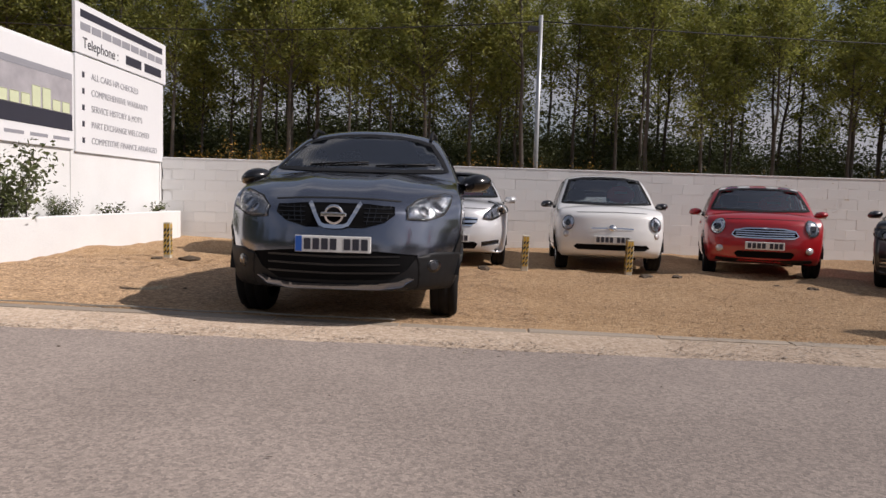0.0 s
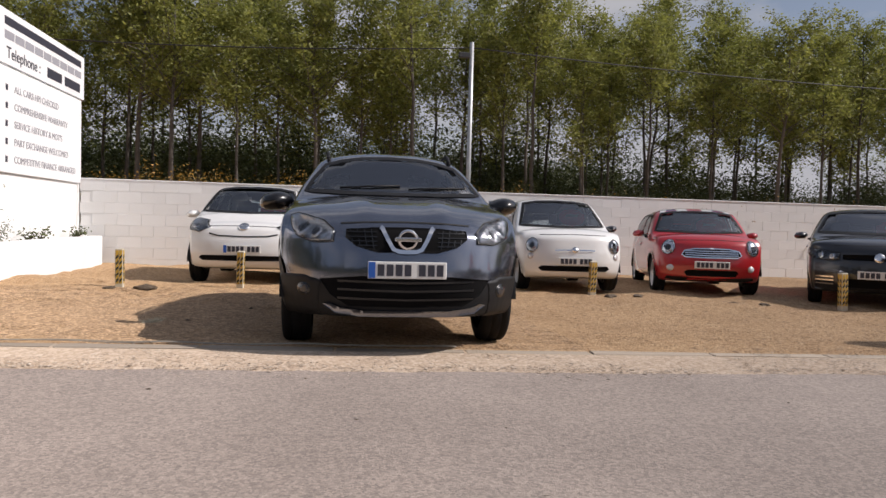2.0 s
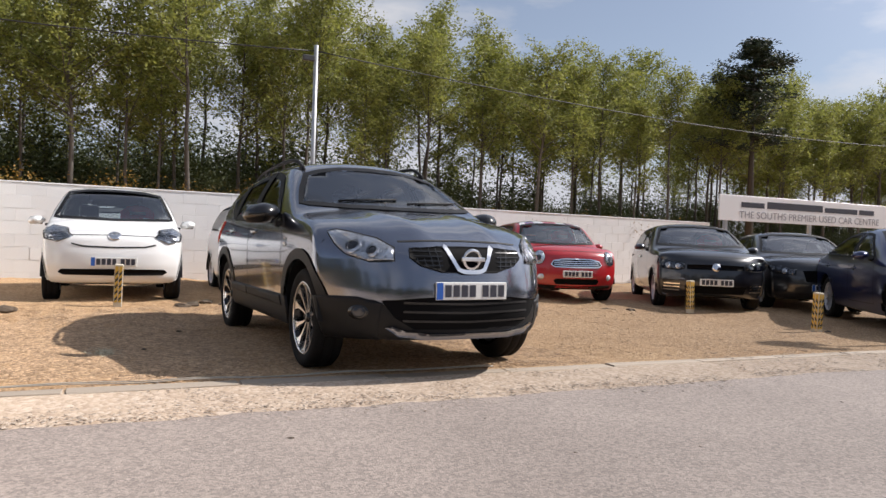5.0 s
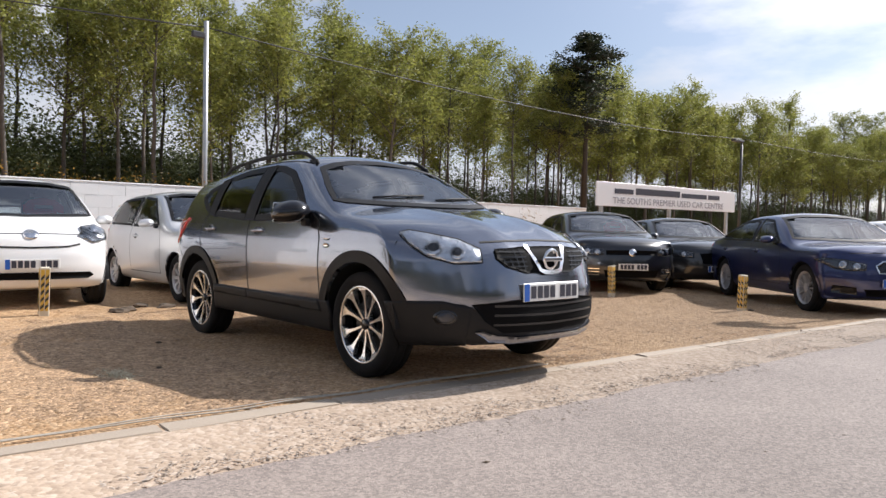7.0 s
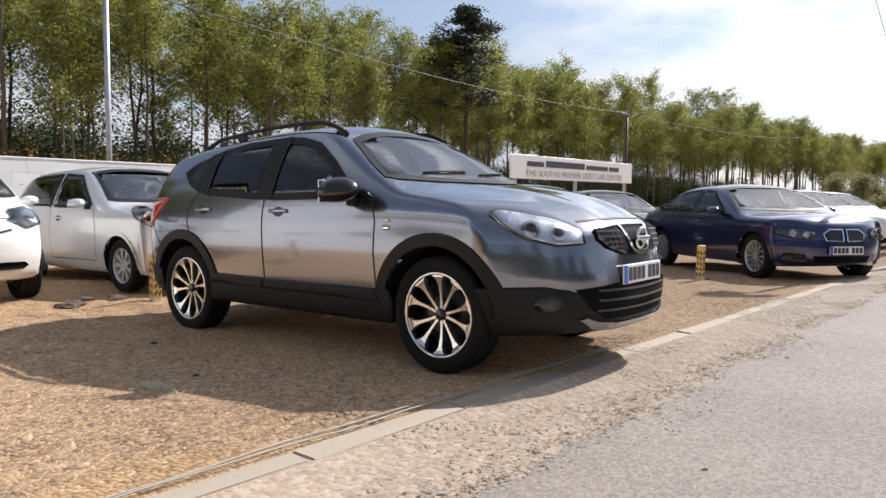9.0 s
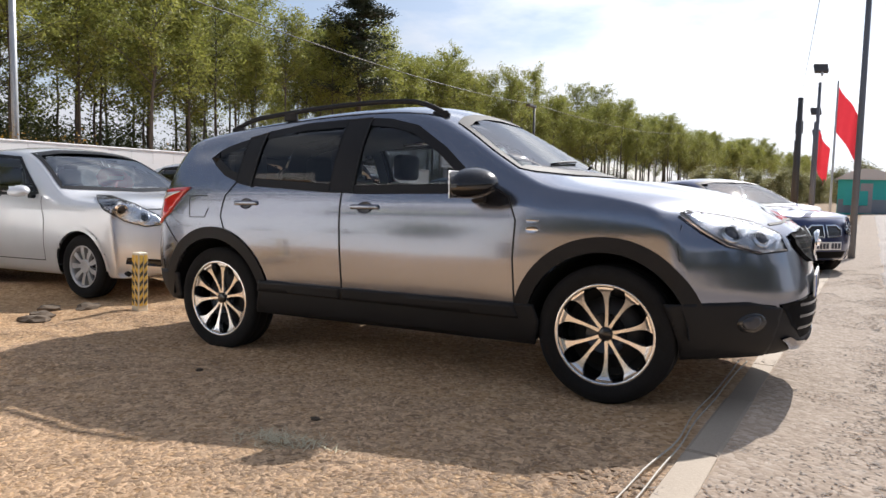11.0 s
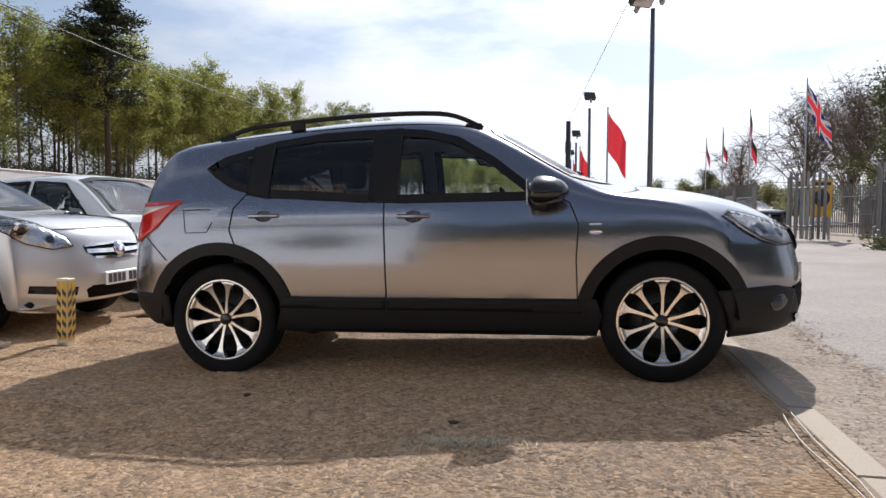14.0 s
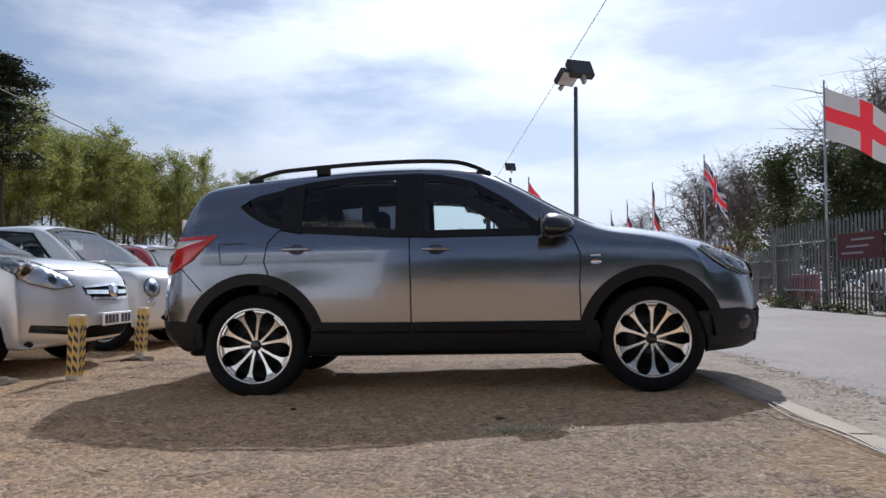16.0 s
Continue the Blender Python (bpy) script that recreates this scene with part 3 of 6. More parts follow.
def wheel(parent, x, y, z, r, rim, width, style, sgn, turn=0.0):
    """A wheel whose outer face looks along sgn * x."""
    w = new("wheel")
    w.parent = parent
    w.matrix_basis = Matrix.Translation((x, y, z)) @ Matrix.Rotation(turn, 4, "X") @ Matrix.Diagonal((sgn, 1, 1, 1))
    h = width / 2
    tyre = [(-h, rim), (-h, r * 0.86), (-h * 0.93, r * 0.95), (-h * 0.75, r * 0.995), (-h * .4, r), (-h * .38, r * .985), (-h * .3, r * .985), (-h * .28, r), (h * .28, r), (h * .3, r * .985), (h * .38, r * .985), (h * .4, r),
            (h * 0.75, r * 0.995), (h * 0.93, r * 0.95), (h * 1.0, r * 0.86), (h * 0.98, r * .80), (h * 0.92, rim + 0.012), (h * .84, rim), (h * .7, rim - 0.006)]
    link_mesh("tyre", *lathe_x(tyre, 48), RUBBER, w)
    barrel = [(h * .86, rim + 0.004), (h * .88, rim - 0.004), (h * .80, rim - 0.012), (h * .2, rim - 0.02), (-h, rim - 0.02)]
    link_mesh("rim", *lathe_x(barrel, 48), (GLOSSBLACK if style == "petal" else SILVERPLASTIC), w)
    if style == "petal":
        link_mesh("rim_lip", *lathe_x([(h * .87, rim + 0.004), (h * .885, rim - 0.002), (h * .87, rim - 0.008), (h * .80, rim - 0.011)], 48), MACHINED, w, "machined rim lip")
    link_mesh("brake_disc", *merge(lathe_x([(0.0, 0.06), (0.0, rim * .72), (-0.02, rim * .72)], 32)), DISC, w)
    back = lathe_x([(-h * .55, 0.0), (-h * .55, rim - 0.02)], 32)
    link_mesh("wheel_back", *back, SEAM, w)
    face = h * 0.80
    if style == "petal":
        verts, faces = [], []
        n = 10
        for k in range(n):
            a = 2 * math.pi * (k + 0.5) / n
            pr = [(0.030, 0.009), (0.08, 0.0074), (0.125, 0.0082), (0.165, 0.0105), (0.19, 0.0145), (0.21, 0.023), (0.225, 0.037), (rim - 0.008, 0.054)]
            top = []
            for rr, hw in pr:
                lean = -0.10 if k % 2 else 0.10
                aa = a + lean * (1 - rr / rim)
                dx = face - 0.030 * (1 - (rr / rim) ** 2) if rr < rim * .9 else face
                for s2 in (-1, 1):
                    c, s_ = math.cos(aa), math.sin(aa)
                    top.append(Vector((dx, rr * c - s2 * hw * s_, rr * s_ + s2 * hw * c)))
            o = len(verts)
            verts += top + [p - Vector((0.035, 0, 0)) for p in top]
            m2 = len(top)
            for i in range(len(pr) - 1):
                faces.append((o + 2 * i, o + 2 * i + 2, o + 2 * i + 3, o + 2 * i + 1))
                faces.append((o + 2 * i, o + 2 * i + m2, o + 2 * i + 2 + m2, o + 2 * i + 2))
                faces.append((o + 2 * i + 1, o + 2 * i + 3, o + 2 * i + 3 + m2, o + 2 * i + 1 + m2))
        link_mesh("spokes", verts, faces, MACHINED, w, "ten machined alloy petal spokes", smooth=False)
        link_mesh("spoke_pocket", *lathe_x([(face - 0.052, 0.05), (face - 0.040, 0.10), (face - 0.030, 0.105)], 40), GLOSSBLACK, w)
        link_mesh("centre_cap", *lathe_x([(face - 0.03, 0.036), (face - 0.018, 0.034), (face - 0.014, 0.028), (face - 0.014, 0.0)], 24), GLOSSBLACK, w)
    else:
        n = {"trim": 9, "five": 5, "multi": 12}.get(style, 7)
        verts, faces = [], []
        dish = lathe_x([(face - .012, 0.0), (face - .008, rim * .30), (face - .016, rim * .36)], 36) if style != "multi" else lathe_x([(face - .012, 0.0), (face - .012, rim * .25)], 30)
        verts, faces = list(dish[0]), list(dish[1])
        for k in range(n):
            a = 2 * math.pi * k / n
            hw0, hw1 = (rim * .085, rim * .13) if style != "multi" else (rim * .03, rim * .035)
            if style == "five":
                hw0, hw1 = rim * .10, rim * .15
            top = []
            for rr, hw in ((rim * .2, hw0), (rim * .6, (hw0 + hw1) / 2), (rim * .97, hw1)):
                for s2 in (-1, 1):
                    c, s_ = math.cos(a), math.sin(a)
                    top.append(Vector((face - .012 - .01 * (rr < rim * .5), rr * c - s2 * hw * s_, rr * s_ + s2 * hw * c)))
            o = len(verts)
            verts += top + [p - Vector((0.03, 0, 0)) for p in top]
            for i in range(2):
                faces.append((o + 2 * i, o + 2 * i + 2, o + 2 * i + 3, o + 2 * i + 1))
                faces.append((o + 2 * i, o + 2 * i + 6, o + 2 * i + 8, o + 2 * i + 2))
                faces.append((o + 2 * i + 1, o + 2 * i + 3, o + 2 * i + 9, o + 2 * i + 7))
        link_mesh("wheel_trim" if style == "trim" else "spokes", verts, faces, SILVERPLASTIC, w, smooth=False)
    return w


def seat(parent, x, y, z, w=0.5, bench=False, material=None):
    material = material or SEAT
    b = box_bm(x - w / 2, x + w / 2, y - .28, y + .26, z, z + .17, .05, 3)
    part("seat_cushion", b, material, parent, smooth=True)
    b = box_bm(x - w / 2, x + w / 2, -.07, .07, 0, .60, .05, 3)
    for v in b.verts:
        v.co = Vector((v.co.x * (1 - 0.12 * v.co.z), v.co.y + y + .25 + v.co.z * 0.30, v.co.z + z + .14))
    part("seat_back", b, material, parent, smooth=True)
    for hx in ((x,) if not bench else (x - w * .3, x + w * .3)):
        b = box_bm(hx - .13, hx + .13, y + .40, y + .50, z + .76, z + .95, .04, 3)
        part("headrest", b, material, parent, smooth=True)


def number_plate(parent, y, z, yellow=False, euro=True, lean=0.0, x=0.0, bars=7):
    p = part("number_plate", box_bm(x - .26, x + .26, y - .012, y, z - .056, z + .056, .004, 1), PLATEWHITE, parent, "white number plate with dark characters")
    p0 = x - (.205 if euro else .235)
    if euro:
        part("plate_band", box_bm(x - .257, x - .212, y - .0135, y - .011, z - .053, z + .053), PLATEBLUE, p, "blue plate band")
    step = (x + .245 - p0) / (bars + .6)
    for k in range(bars):
        xx = p0 + step * (k + (.6 if k >= 4 else 0))
        part("plate_character", box_bm(xx + step * .12, xx + step * .88, y - .0145, y - .0115, z - .038, z + .038), DARKTEXT, p)
    return p


def build_car(name, s, colour, m, label, group=""):
    """One car from its curves and the outlines of its lamps, glass and grilles."""
    car = thing(name, m, label, "car", group)
    sh = Shell(s)
    fc, fn = sh.fc, sh.fn
    x, y, z = fc[:, 0], fc[:, 1], fc[:, 2]
    W = s["W"]
    keep = np.ones(len(fc), bool)
    for cy in (0.0, s["wb"]):
        d = np.hypot(y - cy, z - s["r"])
        keep &= ~((d < s["arch"] + min(.02, .35 * s["flare"])) & (np.abs(x) > 0.52 * W))
        keep &= ~((np.abs(y - cy) < s["arch"]) & (z < s["r"]) & (np.abs(x) > 0.52 * W))
    keep &= ~((fn[:, 2] < -0.6) & (z > 0.0) & (np.abs(x) > 0.52 * W) & (np.minimum(np.abs(y), np.abs(y - s["wb"])) < s["arch"]))
    panes = s["panes"]
    for poly, theta, kind in panes:
        if theta == -90:
            pl = [(p[1], p[2]) for p in poly]
            hit = np.array([abs(fn[i, 0]) > 0.3 and inside(pl, y[i], z[i]) for i in range(len(fc))])
        else:
            mx, mz = sum(p[0] for p in poly) / len(poly), sum(p[2] for p in poly) / len(poly)
            pl = [(mx + (p[0] - mx) * .965, mz + (p[2] - mz) * .93) for p in poly]
            sg = -1 if theta == 0 else 1
            mid = 0.5 * (s["y0"] + s["y1"])
            hit = np.array([fn[i, 1] * sg > 0.12 and (y[i] - mid) * sg > -0.7 and inside(pl, x[i], z[i]) for i in range(len(fc))])
        keep &= ~hit
    lined = keep.copy()
    for poly, theta, kind in panes:
        ax = 1 if theta == -90 else 0
        cu, cv = sum(p[ax] for p in poly) / len(poly), sum(p[2] for p in poly) / len(poly)
        big = [(p[ax] + math.copysign(.05, p[ax] - cu), p[2] + math.copysign(.05, p[2] - cv)) for p in poly]
        lined &= ~np.array([abs(fn[i, ax]) > .12 and inside(big, fc[i, ax], z[i]) for i in range(len(fc))])
    left = keep.copy()
    for nm, cond, lab in s.get("panels", lambda *a: ())(x, y, z, fn):
        msk = left & cond
        left &= ~cond
        sh.cut(nm, msk, colour, car, lab)
    sh.cut("body", left, colour, car)
    # inner lining
    msk = lined & (z > 0.5) & (y > s["cowl"] - 0.05)
    sel = sh.q[msk]
    used, inv = np.unique(sel, return_inverse=True)
    link_mesh("cabin_lining", (sh.v - sh.n * 0.035)[used], [tuple(int(i) for i in f) for f in inv.reshape(sel.shape)], LINING, car)
    # glass
    for poly, theta, kind in panes:
        gl = {"screen": SCREEN, "clear": CLEAR, "dark": PRIVACY}[kind]
        nm = {"screen": "windscreen" if theta == 0 else "rear_window"}.get(kind, "side_window")
        pc = sh.panel(poly, theta, 0.004, 0.07, 0.004)
        tr = sh.strip(poly, theta, s.get("trim", 0.045) if theta == -90 else .034, 0.006, True)
        for k, (a, b) in enumerate(((pc, tr), (mirrored(pc), mirrored(tr)))):
            if theta != -90 and k:
                break
            w = link_mesh(nm, *a, gl, car)
            link_mesh("window_trim", *b, PLASTIC, w)
    # wheel wells, trims and wheels
    for cy in (0.0, s["wb"]):
        for sg in (-1, 1):
            ring = []
            for k in range(25):
                a = math.pi * (0.01 + .98 * k / 24)
                ring.append((cy + (s["arch"] - .012) * math.cos(a), s["r"] + (s["arch"] - .012) * math.sin(a)))
            verts = [Vector((sg * xx, yy, zz)) for yy, zz in ring for xx in (W * .50, W * .975)]
            faces = [(2 * k, 2 * k + 1, 2 * k + 3, 2 * k + 2) for k in range(24)]
            c = len(verts)
            verts.append(Vector((sg * W * .5, cy, s["r"])))
            faces += [(c, 2 * k, 2 * k + 2) for k in range(24)]
            link_mesh("wheel_well", verts, faces, PLASTIC, car)
            arc = bent_arc(cy, s["r"], s["arch"] + s["flare"] / 2 - .006, 4 if cy else 12, 168 if cy else 184, 26)
            lip = sh.strip(arc, -90, s["flare"], 0.010)
            if sg > 0:
                lip = mirrored(lip)
            link_mesh("wheel_arch_trim", *lip, PLASTIC if s["clad"] else colour, car)
            wheel(car, sg * (W - s["tyre"] / 2 - s.get("inset", 0.035)), cy, s["r"], s["r"], s["rim"], s["tyre"], s["style"], sg, 0.3 * cy)
    part("underbody", box_bm(-W * .8, W * .8, s["y0"] + .35, s["y1"] - .3, s["floor"], s["floor"] + .08, .03, 2), PLASTIC, car)
    # outlines laid on the skin
    for nm, poly, theta, off, mt, both, lab in s["plates"]:
        pc = sh.panel(poly, theta, off, s.get("step", 0.035), max(0.010, off + .006))
        link_mesh(nm, *pc, mt, car, lab)
        if both:
            link_mesh(nm, *mirrored(pc), mt, car, lab)
    for nm, line, theta, width, off, mt, both in s["lines"]:
        st = sh.strip(line, theta, width, off)
        link_mesh(nm, *st, mt, car)
        if both:
            link_mesh(nm, *mirrored(st), mt, car)
    # head lamps: bowl, projectors and a clear cover
    for poly, theta, bulbs, bowl in s["lamps"]:
        for mir in (False, True):
            pc = sh.panel(poly, theta, 0.003, 0.03, 0.008)
            cv = sh.panel(poly, theta, 0.016, 0.04, 0.014)
            if mir:
                pc, cv = mirrored(pc), mirrored(cv)
            hl = link_mesh("headlight", *pc, bowl, car, "clear headlight with chrome inside")
            link_mesh("lamp_cover", *cv, COVER, hl)
            sl = sh.strip(poly, theta, .007, .017, True, .03)
            link_mesh("lamp_seal", *(mirrored(sl) if mir else sl), SEAM, hl)
            r, f = Vector((math.cos(radians(theta)), math.sin(radians(theta)), 0)), Vector((-math.sin(radians(theta)), math.cos(radians(theta)), 0))
            for bx, by, bz, br in bulbs:
                at, nn = sh.drop(Vector((bx, by, 0)).dot(r), bz, r, f, 0.004)
                ring, face = [], []
                up = Vector((0, 0, 1))
                rt = nn.cross(up).normalized()
                up = rt.cross(nn)
                for rr, d in ((br, 0.0), (br * .92, .008), (br * .72, .004), (br * .6, .009), (br * .3, .011), (0.002, .012)):
                    for k in range(20):
                        a = 2 * math.pi * k / 20
                        ring.append(at + nn * d + (rt * math.cos(a) + up * math.sin(a)) * rr)
                for i in range(5):
                    for k in range(20):
                        face.append((20 * i + k, 20 * i + (k + 1) % 20, 20 * i + 20 + (k + 1) % 20, 20 * i + 20 + k))
                if mir:
                    ring, face = mirrored((ring, face))
                pj = link_mesh("lamp_projector", ring, face[:60], CHROME, hl, "chrome-ringed projector")
                link_mesh("projector_lens", ring, face[60:], LAMPDARK if bowl is REFLECTOR else CLEARLENS, pj)
    # mirrors
    my, mz, ms = s["mirror"]
    for sg in (-1, 1):
        b = bmesh.new()
        bmesh.ops.create_uvsphere(b, u_segments=20, v_segments=12, radius=1.0)
        for v in b.verts:
            c = v.co
            yy = c.y * .125 if c.y < 0 else c.y * .05
            v.co = Vector((sg * (W + .10 + .115 * ms * c.x), my + yy * ms + 0.03 * abs(c.x), mz + ((.070 if c.z > 0 else .058) * c.z + .012 * c.x * sg) * ms))
        mo = part("door_mirror", b, s.get("mirror_mat", colour), car, s.get("mirror_label", ""), True)
        part("mirror_stalk", box_bm(sg * (W - .06) - .06, sg * (W - .06) + .06, my - .03, my + .05, mz - .075 * ms, mz - .035 * ms, .012, 2), PLASTIC, mo)
        part("mirror_glass", box_bm(sg * (W + .10) - .085 * ms, sg * (W + .10) + .085 * ms, my + .050 * ms, my + .056 * ms, mz - .055 * ms, mz + .055 * ms, .002, 1), CHROME, mo)
    # handles
    for hy, hz in s["handles"]:
        for sg in (-1, 1):
            at, nn = sh.drop(-hy, hz, Vector((0, -1, 0)), Vector((1, 0, 0)), 0.0)
            b = box_bm(sg * abs(at.x) - .016, sg * abs(at.x) + .016, hy - .10, hy + .10, hz - .014, hz + .014, .010, 3)
            hd = part("door_handle", b, s.get("handle_mat", colour), car, smooth=True)
            r0 = []
            for k in range(20):
                a = 2 * math.pi * k / 20
                r0.append((-0.9, hy + .055 * math.cos(a), hz - .004 + .034 * math.sin(a)))
            pc = sh.panel(r0, -90, 0.0025, .02, .004)
            link_mesh("handle_recess", *(pc if sg < 0 else mirrored(pc)), LAMPDARK, hd)
    # cabin
    sy, sz = s["seat_y"], s["floor"] + .12
    for sx in (-.37, .37):
        seat(car, sx * W / .88, sy, sz)
    seat(car, 0, sy + s.get("row", .85), sz, W * 1.45, True)
    b = box_bm(-W * .80, W * .80, s["cowl"] + .05, s["cowl"] + .50, s["belt"] - .32, s["belt"] - .02, .06, 3)
    part("dashboard", b, SEAT, car, smooth=True)
    tor = []
    for k in range(25):
        a = 2 * math.pi * k / 24
        tor.append((-.37 * W / .88 + .18 * math.cos(a), s["cowl"] + .58 + .07 * math.sin(a), s["belt"] - .10 + .165 * math.sin(a)))
    link_mesh("steering_wheel", *tube(tor, .014, 6, False), PLASTIC, car)
    number_plate(car, s["plate"][0], s["plate"][1], euro=s.get("euro", True), x=s["plate"][2] if len(s["plate"]) > 2 else 0.0)
    for px, py, pz in s.get("cards", ()):
        b = bmesh.new()
        bmesh.ops.create_cone(b, cap_ends=True, segments=10, radius1=.20, radius2=.20, depth=.012)
        for v in b.verts:
            v.co = Vector((px + v.co.x * 1.15, py + v.co.y * .35 + v.co.z, pz + v.co.y * .75))
        card = part("price_card", b, REDCARD, car, "red round card behind the windscreen")
        part("card_print", box_bm(px - .10, px + .10, py - .012, py - .009, pz + .01, pz + .05), PLATEWHITE, card)
    return car, sh


def disc_on(sh, x, z, r, theta=0, off=0.01, seg=24, y=0.0):
    return [(x + r * math.cos(2 * math.pi * k / seg), y, z + r * math.sin(2 * math.pi * k / seg)) for k in range(seg)]


def fr(*pts):
    return [(p[0], -0.8, p[1]) for p in pts]


def sym(pts):
    """Close a front outline given from the middle outwards on x < 0."""
    return fr(*pts, *[(-p[0], p[1]) for p in reversed(pts)])


# the grey crossover
Q = dict(W=0.885, y0=-0.885, y1=3.43, H=1.59, wb=2.63, r=0.345, arch=0.415, flare=0.075, clad=True, tyre=0.215, rim=0.248, style="petal", belt=1.06, tum=0.27, crown=0.075, cowl=0.28, floor=0.27, inset=0.03,
         n=(34, 120, 34), smooth=3, seams=(0.47, 1.575, 2.52), ridge=.020, bow_f=0.47, bow_p=3.3, step=.02, bow_low=.3, reach=1.08, bow_r=0.20,
         top=[(-.885, .84), (-.82, .90), (-.65, .975), (-.38, 1.045), (0, 1.105), (.22, 1.135), (.34, 1.165), (.55, 1.275), (.85, 1.455), (1.08, 1.565), (1.35, 1.608), (1.8, 1.612), (2.4, 1.57), (2.8, 1.525), (3.0, 1.49), (3.1, 1.42), (3.28, 1.17), (3.43, 1.0)],
         bot=[(-.885, .27), (-.6, .25), (0, .25), (2.63, .27), (3.1, .30), (3.43, .36)],
         plan=[(-.885, .845), (-.6, .87), (-.2, .875), (.4, .885), (2.0, .888), (2.7, .885), (3.1, .872), (3.43, .82)],
         sect=[(.24, .93), (.36, .965), (.52, .985), (.70, 1.0), (.86, 1.0), (.97, .985), (1.06, .955), (1.6, .95)],
         front=[(.22, .12), (.30, .03), (.42, .0), (.58, .0), (.70, .02), (.80, .045), (.92, .11)],
         rear=[(.3, .12), (.42, .02), (.6, .0), (.8, .03), (1.0, .06), (1.2, .02), (1.5, .0)],
         panes=[([(-.73, 0, 1.175), (-.38, 0, 1.155), (0, 0, 1.15), (.38, 0, 1.155), (.73, 0, 1.175), (.665, 0, 1.30), (.575, 0, 1.435), (.44, 0, 1.478), (.26, 0, 1.508), (0, 0, 1.52), (-.26, 0, 1.508), (-.44, 0, 1.478), (-.575, 0, 1.435), (-.665, 0, 1.30)], 0, "screen"),
                ([side(.68, 1.065), side(.94, 1.275), side(1.16, 1.41), side(1.36, 1.46), side(1.53, 1.475), side(1.53, 1.065)], -90, "clear"),
                ([side(1.635, 1.07), side(1.635, 1.475), side(2.0, 1.465), side(2.34, 1.42), side(2.34, 1.12)], -90, "dark"),
                ([side(2.41, 1.135), side(2.56, 1.185), side(2.72, 1.285), side(2.62, 1.335), side(2.41, 1.39)], -90, "dark"),
                ([(-.50, 3, 1.10), (.50, 3, 1.10), (.45, 3, 1.38), (-.45, 3, 1.38)], 180, "screen")],
         trim=0.05, mirror=(.66, 1.085, 1.25), mirror_mat=GLOSSBLACK, mirror_label="gloss black door mirror", handles=[(1.40, .965), (2.33, .985)], seat_y=1.45, row=.85, plate=(-.886, .580))
Q["panels"] = lambda x, y, z, fn: (
    *[("front_door", (fn[:, 0] * sg > .35) & (y > .47) & (y < 1.575) & (z > .45) & (z < 1.13), "") for sg in (-1, 1)],
    *[("rear_door", (fn[:, 0] * sg > .35) & (y > 1.575) & (y < 2.52) & (z > .45) & (z < 1.16), "") for sg in (-1, 1)],
    ("bonnet", (fn[:, 2] > .55) & (y < .27) & (np.abs(x) < .68), ""),
    ("roof", (fn[:, 2] > .6) & (y > 1.05) & (y < 3.05) & (z > 1.4), ""),
    ("tailgate", (fn[:, 1] > .2) & (y > 2.9) & (z > .72), ""))
Q["lamps"] = [([(-.495, -.77, .762), (-.505, -.76, .835), (-.60, -.67, .892), (-.70, -.50, .930), (-.765, -.40, .948), (-.79, -.34, .935), (-.775, -.44, .86), (-.73, -.54, .795), (-.62, -.67, .756)], -42, [(-.69, -.55, .848, .056), (-.595, -.66, .818, .045)], REFLECTOR)]
